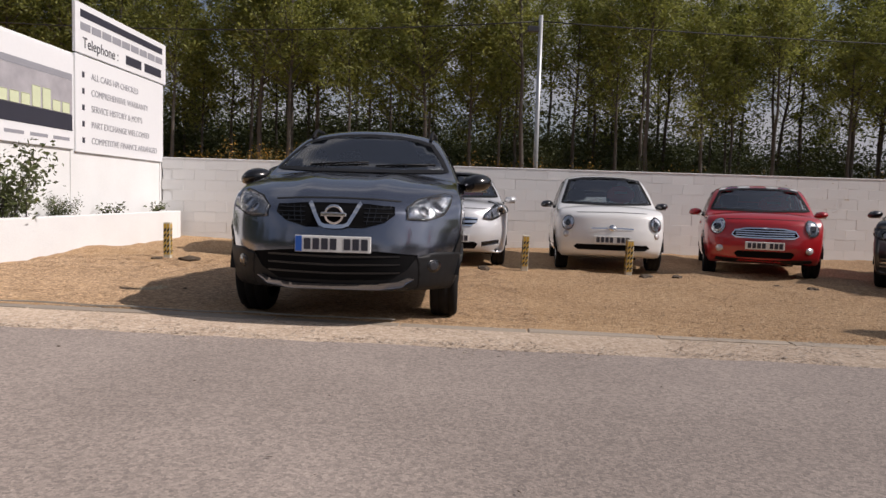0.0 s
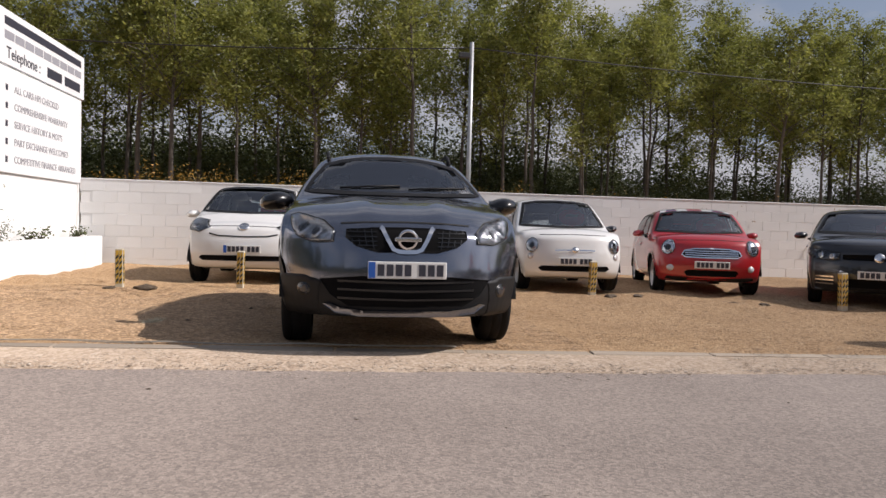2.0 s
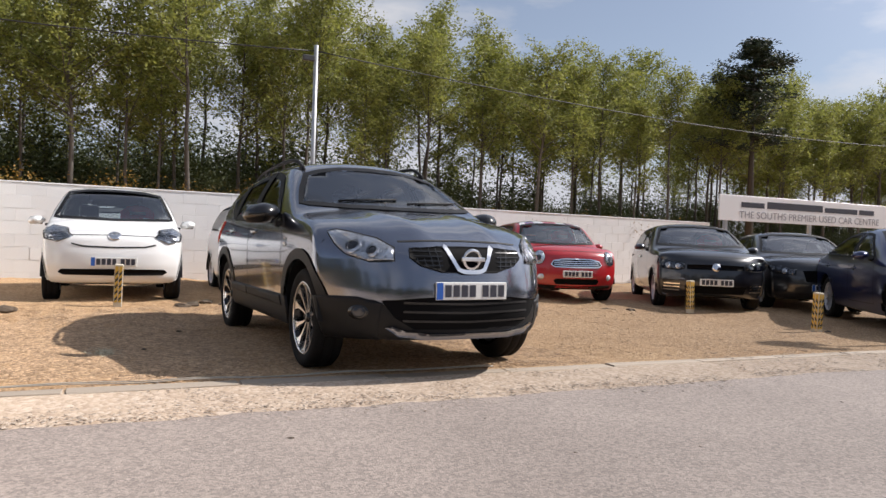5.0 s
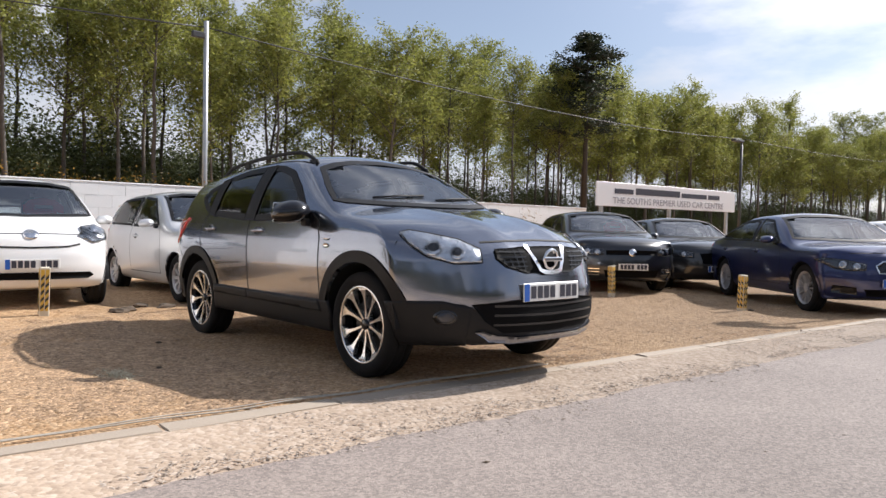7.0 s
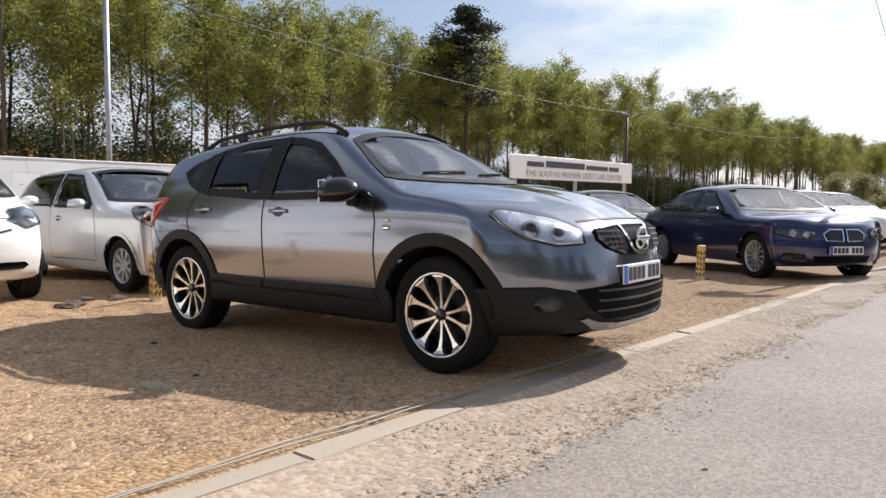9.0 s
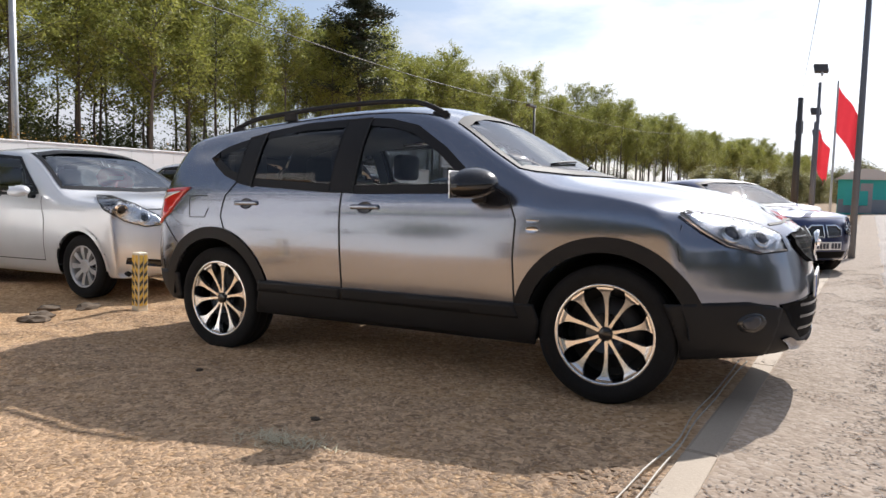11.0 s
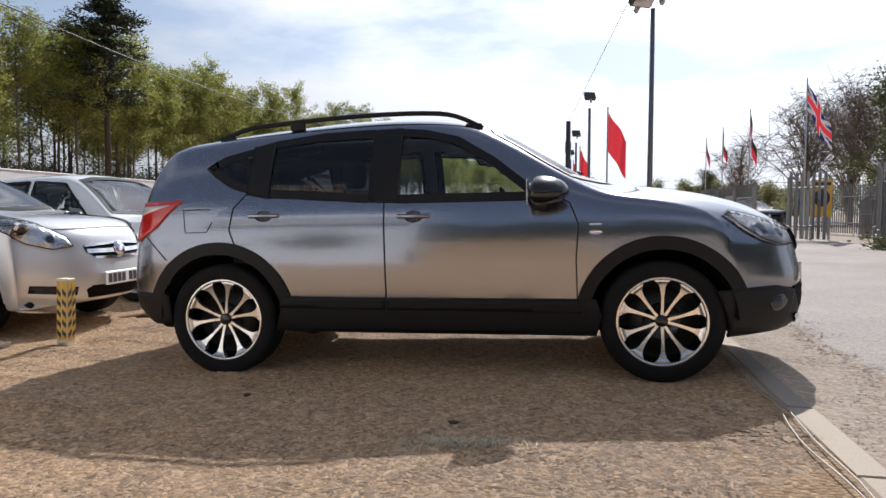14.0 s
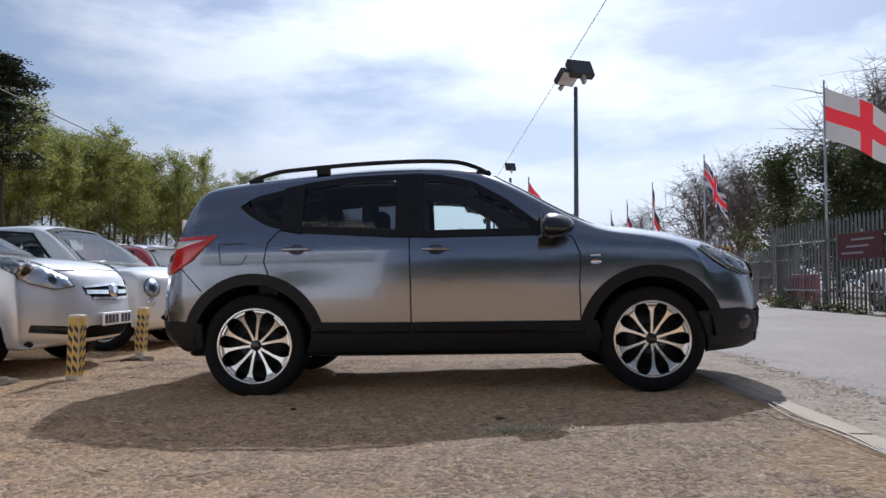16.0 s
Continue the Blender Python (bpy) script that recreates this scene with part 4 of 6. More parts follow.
Q["plates"] = [
    ("upper_grille", sym([(0, .695), (-.20, .695), (-.34, .735), (-.405, .785), (-.40, .835), (-.25, .848), (0, .852)]), 0, .017, GRILLEBLACK, False, "black grille opening"),
    ("lower_fascia", sym([(0, .26), (-.46, .26), (-.66, .295), (-.80, .36), (-.84, .52), (-.74, .535), (-.60, .515), (-.50, .46), (-.40, .395), (-.18, .385), (0, .385)]), 0, .007, PLASTIC, False, "unpainted black lower bumper"),
    ("lower_fascia_side", [(-.86, -.40, .26), (-.62, -.74, .27), (-.58, -.78, .5), (-.72, -.66, .535), (-.84, -.42, .53), (-.88, -.30, .52), (-.88, -.36, .4)], -55, .009, PLASTIC, True, "unpainted black bumper corner"),
    ("lower_intake", sym([(0, .335), (-.38, .34), (-.50, .415), (-.57, .515), (-.30, .538), (0, .538)]), 0, .009, GRILLEBLACK, False, "black lower air intake"),
    ("bumper_lip", sym([(0, .285), (-.32, .285), (-.46, .302), (-.54, .352), (-.50, .362), (-.43, .335), (-.28, .317), (0, .314)]), 0, .022, GUNMETAL, False, "painted lip under the intake"),
    ("sill_cladding", [side(.36, .475), side(1.2, .48), side(2.22, .49), side(2.24, .40), side(2.28, .29), side(.36, .27), side(.33, .38)], -90, .014, PLASTIC, True, "unpainted black sill"),
    ("door_cladding", [side(.47, .475), side(1.565, .485), side(1.565, .42), side(.44, .40)], -90, .022, PLASTIC, True, "black door moulding"),
    ("rear_door_cladding", [side(1.585, .485), side(2.22, .495), side(2.24, .43), side(1.585, .42)], -90, .022, PLASTIC, True, "black door moulding"),
    ("rear_bumper_cladding", [(-.88, 2.98, .50), (-.86, 3.15, .52), (-.70, 3.4, .52), (-.70, 3.4, .36), (-.84, 3.1, .32), (-.88, 2.98, .33)], -110, .008, PLASTIC, True, "unpainted black rear bumper corner"),
    ("tail_lamp", [(-.85, 2.88, 1.09), (-.80, 3.16, 1.078), (-.72, 3.33, 1.03), (-.70, 3.36, .90), (-.76, 3.28, .83), (-.81, 3.16, .84), (-.845, 3.03, .92), (-.86, 2.95, 1.02)], -112, .012, REDLENS, True, "red tail lamp"),
    ("tail_lamp_clear", [(-.85, 2.95, 1.06), (-.80, 3.17, 1.05), (-.74, 3.30, 1.01), (-.75, 3.28, .965), (-.81, 3.12, 1.005)], -112, .015, CLEARLENS, True, "clear strip in the tail lamp"),
    ("side_repeater", [side(.36 + .036 * math.cos(k * .449), .855 + .016 * math.sin(k * .449)) for k in range(14)], -90, .006, CHROME, True, "oval indicator lens"),
    ("side_badge", [side(.325, .892), side(.395, .892), side(.395, .905), side(.325, .905)], -90, .004, CHROME, True, "small chrome badge"),
    ("b_pillar_cover", [side(1.492, 1.045), side(1.673, 1.05), side(1.673, 1.492), side(1.492, 1.498)], -90, .012, PLASTIC, True, "black pillar cover"),
    ("c_pillar_cover", [side(2.302, 1.085), side(2.448, 1.115), side(2.448, 1.412), side(2.302, 1.44)], -90, .012, PLASTIC, True, "black pillar cover"),
    ("fog_lamp", disc_on(None, -.675, .438, .032, seg=18), 0, .014, LAMPDARK, True, "round fog lamp"),
    ("fog_lamp_rim", disc_on(None, -.675, .438, .046, seg=18), 0, .011, GLOSSBLACK, True, ""),
]
Q["lines"] = [
    ("door_gap", [side(.455, .90), side(.47, .70), side(.465, .48)], -90, .008, .003, SEAM, True),
    ("door_gap", [side(.62, 1.09), side(.50, 1.02), side(.455, .90)], -90, .008, .003, SEAM, True),
    ("door_gap", [side(1.58, 1.06), side(1.575, .75), side(1.575, .48)], -90, .009, .003, SEAM, True),
    ("door_gap", [side(2.45, 1.12), side(2.53, 1.03), side(2.55, .90), side(2.50, .77), side(2.43, .70)], -90, .008, .003, SEAM, True),
    ("fuel_flap_gap", [side(2.68, 1.03), side(2.86, 1.03), side(2.84, .89), side(2.70, .89), side(2.665, .95)], -90, .005, .003, SEAM, False),
    ("bonnet_gap", [(-.44, -.8, .885), (-.25, -.8, .895), (0, -.8, .9), (.25, -.8, .895), (.44, -.8, .885)], 0, .009, .003, SEAM, False),
    ("bumper_gap", [(-.83, -.36, .89), (-.86, -.34, .80), (-.87, -.36, .72)], -60, .004, .003, SEAM, True),
    ("rear_bumper_gap", [(-.86, 2.97, .72), (-.85, 3.1, .86), (-.82, 3.15, .895)], -100, .006, .003, SEAM, True),
]
Q["lines"] += [("grille_bar", fr((a, .735 + .028 * k), (-.20, .735 + .028 * k)), 0, .006, .022, GLOSSBLACK, True) for k, a in enumerate((-.325, -.365, -.392, -.392))]
Q["lines"] += [("grille_bar", fr((-.22 - .045 * k, .715 + .012 * k), (-.24 - .045 * k, .835)), 0, .006, .022, GLOSSBLACK, True) for k in range(4)]
Q["lines"] += [("intake_bar", fr((-.45, .395 + .055 * k), (0, .385 + .055 * k), (.45, .395 + .055 * k)), 0, .014, .013, GLOSSBLACK, False) for k in range(3)]
Q["lines"] += [("grille_chrome", fr((-.178, .850), (-.166, .838), (-.095, .712), (-.06, .698), (0, .695), (.06, .698), (.095, .712), (.166, .838), (.178, .850)), 0, .026, .024, CHROME, False)]

grey_suv, qsh = build_car("grey_suv", Q, GUNMETAL, pose(0, 0, 0, -1.45, 0, 0), "grey metallic crossover parked nose-out on the chippings")
# round badge as a plain ring with a bar
badge = link_mesh("grille_badge", *merge(shifted(lathe_x([(-.012, .052), (.0, .070), (.012, .065), (.010, .052)], 28), (0, 0, 0))), CHROME, grey_suv, "plain chrome ring on the grille")
badge.matrix_basis = Matrix.Translation((0, -.880, .782)) @ Matrix.Rotation(radians(-90), 4, "Z") @ Matrix.Rotation(radians(8), 4, "Y")
part("badge_bar", box_bm(-.088, .088, -.907, -.886, .768, .796, .006, 2), CHROME, grey_suv)
# roof rails
for sg in (-1, 1):
    pts = []
    for k in range(33):
        yy = 1.02 + 1.72 * k / 32
        e = min(1.0, min(k, 32 - k) / 5)
        at, _ = qsh.drop(0, 0, Vector((1, 0, 0)), Vector((0, 1, 0)), 0)
        hit = qsh.bvh.ray_cast(Vector((sg * (.555 + .02 * math.sin(math.pi * k / 32)), yy, 3)), Vector((0, 0, -1)))[0]
        pts.append((hit.x, yy, hit.z + .006 + .048 * math.sin(e * math.pi / 2)))
    rail = link_mesh("roof_rail", *tube(pts, .016, 8), PLASTIC, grey_suv, "black roof rail")
    for k in (1, 22, 31):
        p = Vector(pts[k])
        part("rail_foot", box_bm(p.x - .014, p.x + .014, p.y - .05, p.y + .05, p.z - .055, p.z, .008, 2), PLASTIC, rail)
# wipers
for x0 in (-.45, .12):
    a, b = qsh.drop(x0, 1.19, Vector((1, 0, 0)), Vector((0, 1, 0)), .015)[0], qsh.drop(x0 + .5, 1.225, Vector((1, 0, 0)), Vector((0, 1, 0)), .015)[0]
    link_mesh("wiper", *tube([a, (a + b) / 2 + Vector((0, -.005, .005)), b], .008, 6), PLASTIC, grey_suv)


def hatch(L, W, H, wb, fo, r, nose, cowl, cowlz, roof0, roof1, belt, rim=.2, style="five", tum=.26, tail=.72, boot=None, doors=3, bow_f=.30, **more):
    """Curves and outlines of an ordinary parked car from its main sizes."""
    y0, y1 = -fo, L - fo
    hz = belt - .02
    top = [(y0, nose), (y0 + .10, nose + .06), (y0 + .35, nose + .12), (cowl - .12, cowlz - .02), (cowl + .05, cowlz + .03), ((cowl + roof0) / 2, (cowlz + H) / 2 + .02), (roof0, H - .025), ((roof0 + roof1) / 2, H), (roof1, H - .05)]
    if boot:
        top += [(boot[0], boot[1] + .04), (boot[0] + .12, boot[1]), (y1 - .10, boot[1] - .02), (y1, boot[1] - .10)]
    else:
        top += [(y1 - .16, H - .22), (y1 - .07, belt + .12), (y1, belt - .04)]
    bp = roof0 + (.55 if doors == 3 else .42)
    we = (boot[0] - .12) if boot else y1 - .42
    panes = [([(-W * .84, 0, cowlz + .02), (0, 0, cowlz + .0), (W * .84, 0, cowlz + .02), (W * .68, 0, H - .105), (W * .4, 0, H - .065), (0, 0, H - .055), (-W * .4, 0, H - .065), (-W * .68, 0, H - .105)], 0, "screen"),
             ([side(cowl + .36, belt + .03), side(roof0 + .06, H - .14), side(bp - .04, H - .105), side(bp - .04, belt + .03)], -90, "clear"),
             ([side(bp + .05, belt + .035), side(bp + .05, H - .105), side(roof1 - .08, H - .135), side(we, belt + .13), side(we - .08, belt + .06)], -90, "clear")]
    if not boot:
        panes.append(([(-W * .56, 3, belt + .10), (W * .56, 3, belt + .10), (W * .50, 3, H - .17), (-W * .50, 3, H - .17)], 180, "screen"))
    s = dict(W=W, y0=y0, y1=y1, H=H, wb=wb, r=r, arch=r + .045, flare=.035, clad=False, tyre=.19, rim=rim, style=style, belt=belt, tum=tum, crown=.06, cowl=cowl, floor=.20, n=(22, 72, 22), smooth=3, bow_f=bow_f, bow_r=.22, top=top,
             bot=[(y0, .24), (y0 + .3, .20), (y1 - .4, .22), (y1, .32)], plan=[(y0, W * .90), (y0 + .4, W * .97), (.5, W), (wb - .2, W), (y1 - .3, W * .96), (y1, W * .88)],
             sect=[(.18, .93), (.3, .965), (.5, 1.0), (.75, 1.0), (belt - .06, .985), (belt, .95), (H, .95)], front=[(.2, .10), (.3, .02), (.45, 0), (.6, .015), (nose - .05, .06), (nose + .1, .14)], rear=[(.25, .10), (.4, .0), (.7, .02), (belt, .06), (H, .0)],
             panes=panes, trim=.03, mirror=(cowl + .42, belt + .05, .88), handles=[(bp - .22, belt - .12)] + ([(we - .28, belt - .10)] if doors == 5 else []), seat_y=roof0 + .32, row=.72, plate=(y0 - .015, .42), step=.05, lamps=[], plates=[], lines=[])
    s["lines"] = [("door_gap", [side(bp, belt), side(bp, .34)], -90, .008, .003, SEAM, True), ("door_gap", [side(cowl + .30, belt), side(cowl + .22, belt - .2), side(cowl + .24, .34)], -90, .008, .003, SEAM, True), ("door_gap", [side(cowl + .24, .34), side(bp, .34)], -90, .008, .003, SEAM, True),
                  ("bonnet_gap", fr((-W * .62, nose + .02), (0, nose + .03), (W * .62, nose + .02)), 0, .008, .003, SEAM, False)]
    s["plates"] = [("tail_lamp", [(-W, y1 - .30, belt - .02), (-W * .9, y1, belt - .03), (-W * .9, y1, belt - .28), (-W, y1 - .16, belt - .24)], -120, .008, REDLENS, True, "red tail lamp")]
    s.update(more)
    return s


def facing(x, y, fo, turn):
    """The pose of a car whose front bumper's middle is at (x, y), its nose turned by that many degrees from -y."""
    a = radians(turn)
    ox, oy = x - fo * math.sin(a), y + fo * math.cos(a)
    z = ground_z(ox, oy)
    return pose(ox, oy, z, -1.0, 0, turn)


# white city car with a smiling slot
iq = hatch(2.985, .84, 1.50, 2.0, .55, .29, .80, .05, 1.03, .75, 1.95, .95, rim=.19, style="trim", bow_f=.15, cards=[(.28, .62, 1.12)], doors=3)
iq["plate"] = (-.565, .50)
iq["lamps"] = [([(-.50, -.45, .80), (-.66, -.32, .90), (-.76, -.18, .93), (-.80, -.12, .86), (-.74, -.28, .76), (-.62, -.40, .73)], -40, [(-.68, -.3, .82, .055)], REFLECTOR)]
iq["plates"] += [("lower_slot", sym([(0, .33), (-.56, .335), (-.62, .37), (-.58, .405), (0, .41)]), 0, .006, GRILLEBLACK, False, "black lower slot"), ("badge", [(.075 * math.cos(k * .35), -.5, .815 + .05 * math.sin(k * .35)) for k in range(18)], 0, .012, CHROME, False, "plain oval badge")]
iq["lines"] += [("nose_crease", fr((-.48, .715), (-.35, .685), (0, .675), (.35, .685), (.48, .715)), 0, .02, .004, SEAM, False)]
build_car("white_city_car", iq, WHITECAR, facing(-1.80, 4.83, .55, -3), "small white city car parked against the white wall", "parked sales cars")

# silver hatchback
co = hatch(3.99, .858, 1.48, 2.51, .82, .30, .82, .28, 1.02, 1.10, 2.60, .95, rim=.195, style="trim", bow_f=.42, cards=[(.30, .98, 1.13)])
co["plate"] = (-.835, .42)
co["lamps"] = [([(-.46, -.70, .70), (-.50, -.66, .78), (-.62, -.50, .88), (-.72, -.28, .95), (-.78, -.14, .955), (-.78, -.30, .84), (-.72, -.48, .73), (-.60, -.62, .68)], -42, [(-.70, -.42, .84, .06), (-.58, -.58, .76, .05)], REFLECTOR)]
co["plates"] += [("upper_grille", sym([(0, .58), (-.26, .59), (-.36, .64), (-.38, .70), (0, .72)]), 0, .006, GRILLEBLACK, False, "dark upper grille"), ("lower_grille", sym([(0, .27), (-.34, .27), (-.38, .34), (-.33, .37), (0, .37)]), 0, .006, GRILLEBLACK, False, "dark lower grille"),
                 ("fog_slot", fr((-.44, .30), (-.70, .34), (-.70, .40), (-.44, .37)), 0, .006, GLOSSBLACK, True, "dark fog lamp slot"), ("badge", [(.06 * math.cos(k * .35), -.8, .665 + .06 * math.sin(k * .35)) for k in range(18)], 0, .03, CHROME, False, "plain round badge")]
co["euro"] = False
co["lines"] += [("grille_chrome", fr((-.36, .655), (0, .65), (.36, .655)), 0, .035, .014, CHROME, False), ("grille_chrome", fr((-.37, .70), (0, .72), (.37, .70)), 0, .02, .014, CHROME, False), ("grille_chrome", fr((-.30, .60), (0, .595), (.30, .60)), 0, .02, .014, CHROME, False)]
build_car("silver_hatchback", co, SILVERCAR, facing(.72, 4.38, .82, 1), "silver three-door hatchback parked behind a striped post", "parked sales cars")

# white retro hatchback
fi = hatch(3.55, .815, 1.49, 2.30, .66, .29, .84, .22, .99, .92, 2.20, .93, rim=.19, style="five", tum=.22, bow_f=.20, cards=[(.28, .80, 1.17)], mirror_mat=BLACKCAR)
fi["plate"] = (-.675, .47)
fi["euro"] = False
fi["lamps"] = [([(-.58 + .105 * math.cos(k * .45), -.40, .70 + .105 * math.sin(k * .45)) for k in range(14)], -25, [(-.58, -.4, .70, .07)], REFLECTOR)]
fi["plates"] += [("lower_slot", sym([(0, .32), (-.48, .32), (-.54, .36), (-.50, .40), (0, .40)]), 0, .006, GRILLEBLACK, False, "black lower slot"), ("badge", [(.05 * math.cos(k * .35), -.5, .64 + .045 * math.sin(k * .35)) for k in range(18)], 0, .014, CHROME, False, "plain round badge"),
                 ("side_lamp", [(-.60 + .05 * math.cos(k * .6), -.40, .54 + .05 * math.sin(k * .6)) for k in range(11)], -25, .008, CLEARLENS, True, "small round side lamp")]
fi["lines"] += [("chrome_whisker", fr((-.30, .63), (-.06, .635)), 0, .018, .012, CHROME, True)]
build_car("white_retro_hatchback", fi, WHITECAR, facing(3.05, 4.62, .66, -5), "rounded white retro hatchback parked by the white wall", "parked sales cars")

# red small hatchback with a flag on its roof
mi = hatch(3.70, .842, 1.405, 2.467, .66, .30, .83, .32, .98, .85, 2.35, .90, rim=.205, style="five", tum=.20, bow_f=.20, cards=[(.25, .80, 1.10)])
mi["plate"] = (-.675, .475)
mi["euro"] = False
mi["lamps"] = [([(-.585 + .12 * math.cos(k * .45), -.42, .735 + .115 * math.sin(k * .45)) for k in range(14)], -30, [(-.585, -.42, .735, .08)], REFLECTOR)]
mi["plates"] += [("upper_grille", sym([(0, .585), (-.38, .59), (-.44, .625), (-.40, .69), (-.25, .72), (0, .725)]), 0, .006, GRILLEBLACK, False, "black grille"), ("lower_grille", sym([(0, .30), (-.36, .30), (-.40, .36), (-.36, .395), (0, .395)]), 0, .006, GRILLEBLACK, False, "black lower grille"),
                 ("fog_lamp", [(-.60 + .05 * math.cos(k * .5), -.5, .42 + .05 * math.sin(k * .5)) for k in range(13)], 0, .008, CLEARLENS, True, "round fog lamp"), ("front_lip", sym([(0, .225), (-.5, .225), (-.66, .25), (-.64, .29), (0, .265)]), 0, .008, PLASTIC, False, "black front lip")]
mi["lines"] += [("grille_chrome", fr((-.39, .625 + .03 * k), (0, .615 + .035 * k), (.39, .625 + .03 * k)), 0, .016, .014, CHROME, False) for k in range(3)]
mi["lines"] += [("grille_frame", sym([(0, .585), (-.38, .59), (-.44, .625), (-.40, .69), (-.25, .72), (0, .725)]) + fr((0, .585)), 0, .02, .014, CHROME, False)]
mini, msh = build_car("red_small_hatchback", mi, REDCAR, facing(5.23, 4.62, .66, -17), "bright red small hatchback with a flag-painted roof", "parked sales cars")


def roof_patch(sh, x0, x1, y0, y1, off, material, parent, name):
    verts, faces = [], []
    nx, ny = 8, 12
    for j in range(ny + 1):
        for i in range(nx + 1):
            xx, yy = x0(j / ny) + (x1(j / ny) - x0(j / ny)) * i / nx, y0 + (y1 - y0) * j / ny
            h, nn, _, _ = sh.bvh.ray_cast(Vector((xx, yy, 4)), Vector((0, 0, -1)))
            verts.append(h + nn * off)
    for j in range(ny):
        for i in range(nx):
            a = j * (nx + 1) + i
            faces.append((a, a + 1, a + nx + 2, a + nx + 1))
    return link_mesh(name, verts, faces, material, parent)


BLUEPAINT = paint("roof_blue", (0.02, 0.04, 0.25), 0, .3)
field = roof_patch(msh, lambda t: -.56, lambda t: .56, .80, 2.42, .004, BLUEPAINT, mini, "roof_field")
for a, b in ((-.30, -.12), (.12, .30)):
    roof_patch(msh, lambda t, a=a: a, lambda t, b=b: b, .80, 2.42, .007, WHITECAR, field, "roof_stripe")
roof_patch(msh, lambda t: -.12, lambda t: .12, .80, 2.42, .007, REDCAR, field, "roof_stripe")
for sg in (-1, 1):
    roof_patch(msh, lambda t, s=sg: s * (.54 - .2 * t) - .05, lambda t, s=sg: s * (.54 - .2 * t) + .05, .80, 1.5, .009, WHITECAR, field, "roof_saltire")

# black hatchback
go = hatch(4.20, .89, 1.48, 2.575, .86, .315, .84, .32, 1.05, 1.15, 2.70, .96, rim=.215, style="five", bow_f=.34, cards=[(.30, 1.0, 1.14)], doors=5)
go["plate"] = (-.875, .46)
go["euro"] = False
go["lamps"] = [([(-.46, -.72, .66), (-.46, -.72, .76), (-.64, -.60, .79), (-.80, -.38, .82), (-.82, -.34, .76), (-.76, -.50, .66), (-.6, -.66, .645)], -36, [(-.70, -.55, .72, .055), (-.57, -.68, .71, .05)], LAMPDARK)]
go["plates"] += [("upper_grille", sym([(0, .66), (-.44, .66), (-.44, .735), (0, .745)]), 0, .006, GRILLEBLACK, False, "black grille"), ("lower_grille", sym([(0, .28), (-.44, .28), (-.48, .40), (0, .40)]), 0, .006, GRILLEBLACK, False, "black lower grille"),
                 ("badge", [(.065 * math.cos(k * .35), -.8, .70 + .065 * math.sin(k * .35)) for k in range(18)], 0, .02, CHROME, False, "plain round badge")]
go["lines"] += [("fog_louvre", fr((-.76, .32 + .05 * k), (-.54, .32 + .05 * k)), 0, .018, .012, CHROME, True) for k in range(3)]
black_car, _ = build_car("black_hatchback", go, BLACKCAR, facing(6.88, 3.18, .86, -35.5), "black five-door hatchback behind a striped post", "parked sales cars")

# dark saloon behind
ds = hatch(4.6, .89, 1.43, 2.72, .84, .32, .80, .35, 1.0, 1.2, 2.4, .93, rim=.215, style="five", boot=(3.12, 1.02), doors=5)
ds["lamps"] = [([(-.46, -.70, .62), (-.46, -.70, .72), (-.70, -.50, .78), (-.82, -.30, .78), (-.76, -.50, .64)], -36, [(-.62, -.6, .69, .05)], LAMPDARK)]
ds["plates"] += [("upper_grille", sym([(0, .50), (-.34, .52), (-.38, .70), (0, .72)]), 0, .006, GRILLEBLACK, False, "black grille")]
build_car("dark_saloon", ds, BLACKCAR, facing(9.06, 2.74, .84, -37), "dark saloon parked between two other cars", "parked sales cars")

# dark blue saloon near the edging
bm_ = hatch(4.53, .908, 1.42, 2.76, .76, .325, .80, .42, .99, 1.25, 2.35, .93, rim=.225, style="multi", boot=(3.12, 1.05), doors=5, bow_f=.34)
bm_["plate"] = (-.775, .44)
bm_["lamps"] = [([(-.42, -.68, .60), (-.42, -.68, .68), (-.62, -.58, .73), (-.80, -.34, .75), (-.84, -.24, .73), (-.76, -.50, .62), (-.6, -.62, .59)], -36, [(-.66, -.56, .67, .05), (-.53, -.66, .655, .045)], LAMPDARK)]
bm_["plates"] += [("kidney_grille", [(-.03, -.7, .56), (-.28, -.7, .57), (-.31, -.7, .66), (-.22, -.7, .72), (-.03, -.7, .72)], 0, .010, GLOSSBLACK, True, "black rounded grille half"), ("lower_grille", sym([(0, .27), (-.40, .27), (-.44, .36), (0, .36)]), 0, .006, GRILLEBLACK, False, "black lower intake"),
                  ("fog_slot", fr((-.50, .28), (-.74, .30), (-.74, .40), (-.52, .38)), 0, .006, GLOSSBLACK, True, "dark fog lamp slot")]
bm_["lines"] += [("grille_chrome", [(-.03, -.7, .56), (-.28, -.7, .57), (-.31, -.7, .66), (-.22, -.7, .72), (-.03, -.7, .72), (-.03, -.7, .56)], 0, .016, .016, CHROME, True)]
build_car("dark_blue_saloon", bm_, BLUECAR, facing(6.90, -.82, .76, -41), "dark blue metallic saloon parked beside the edging", "parked sales cars")
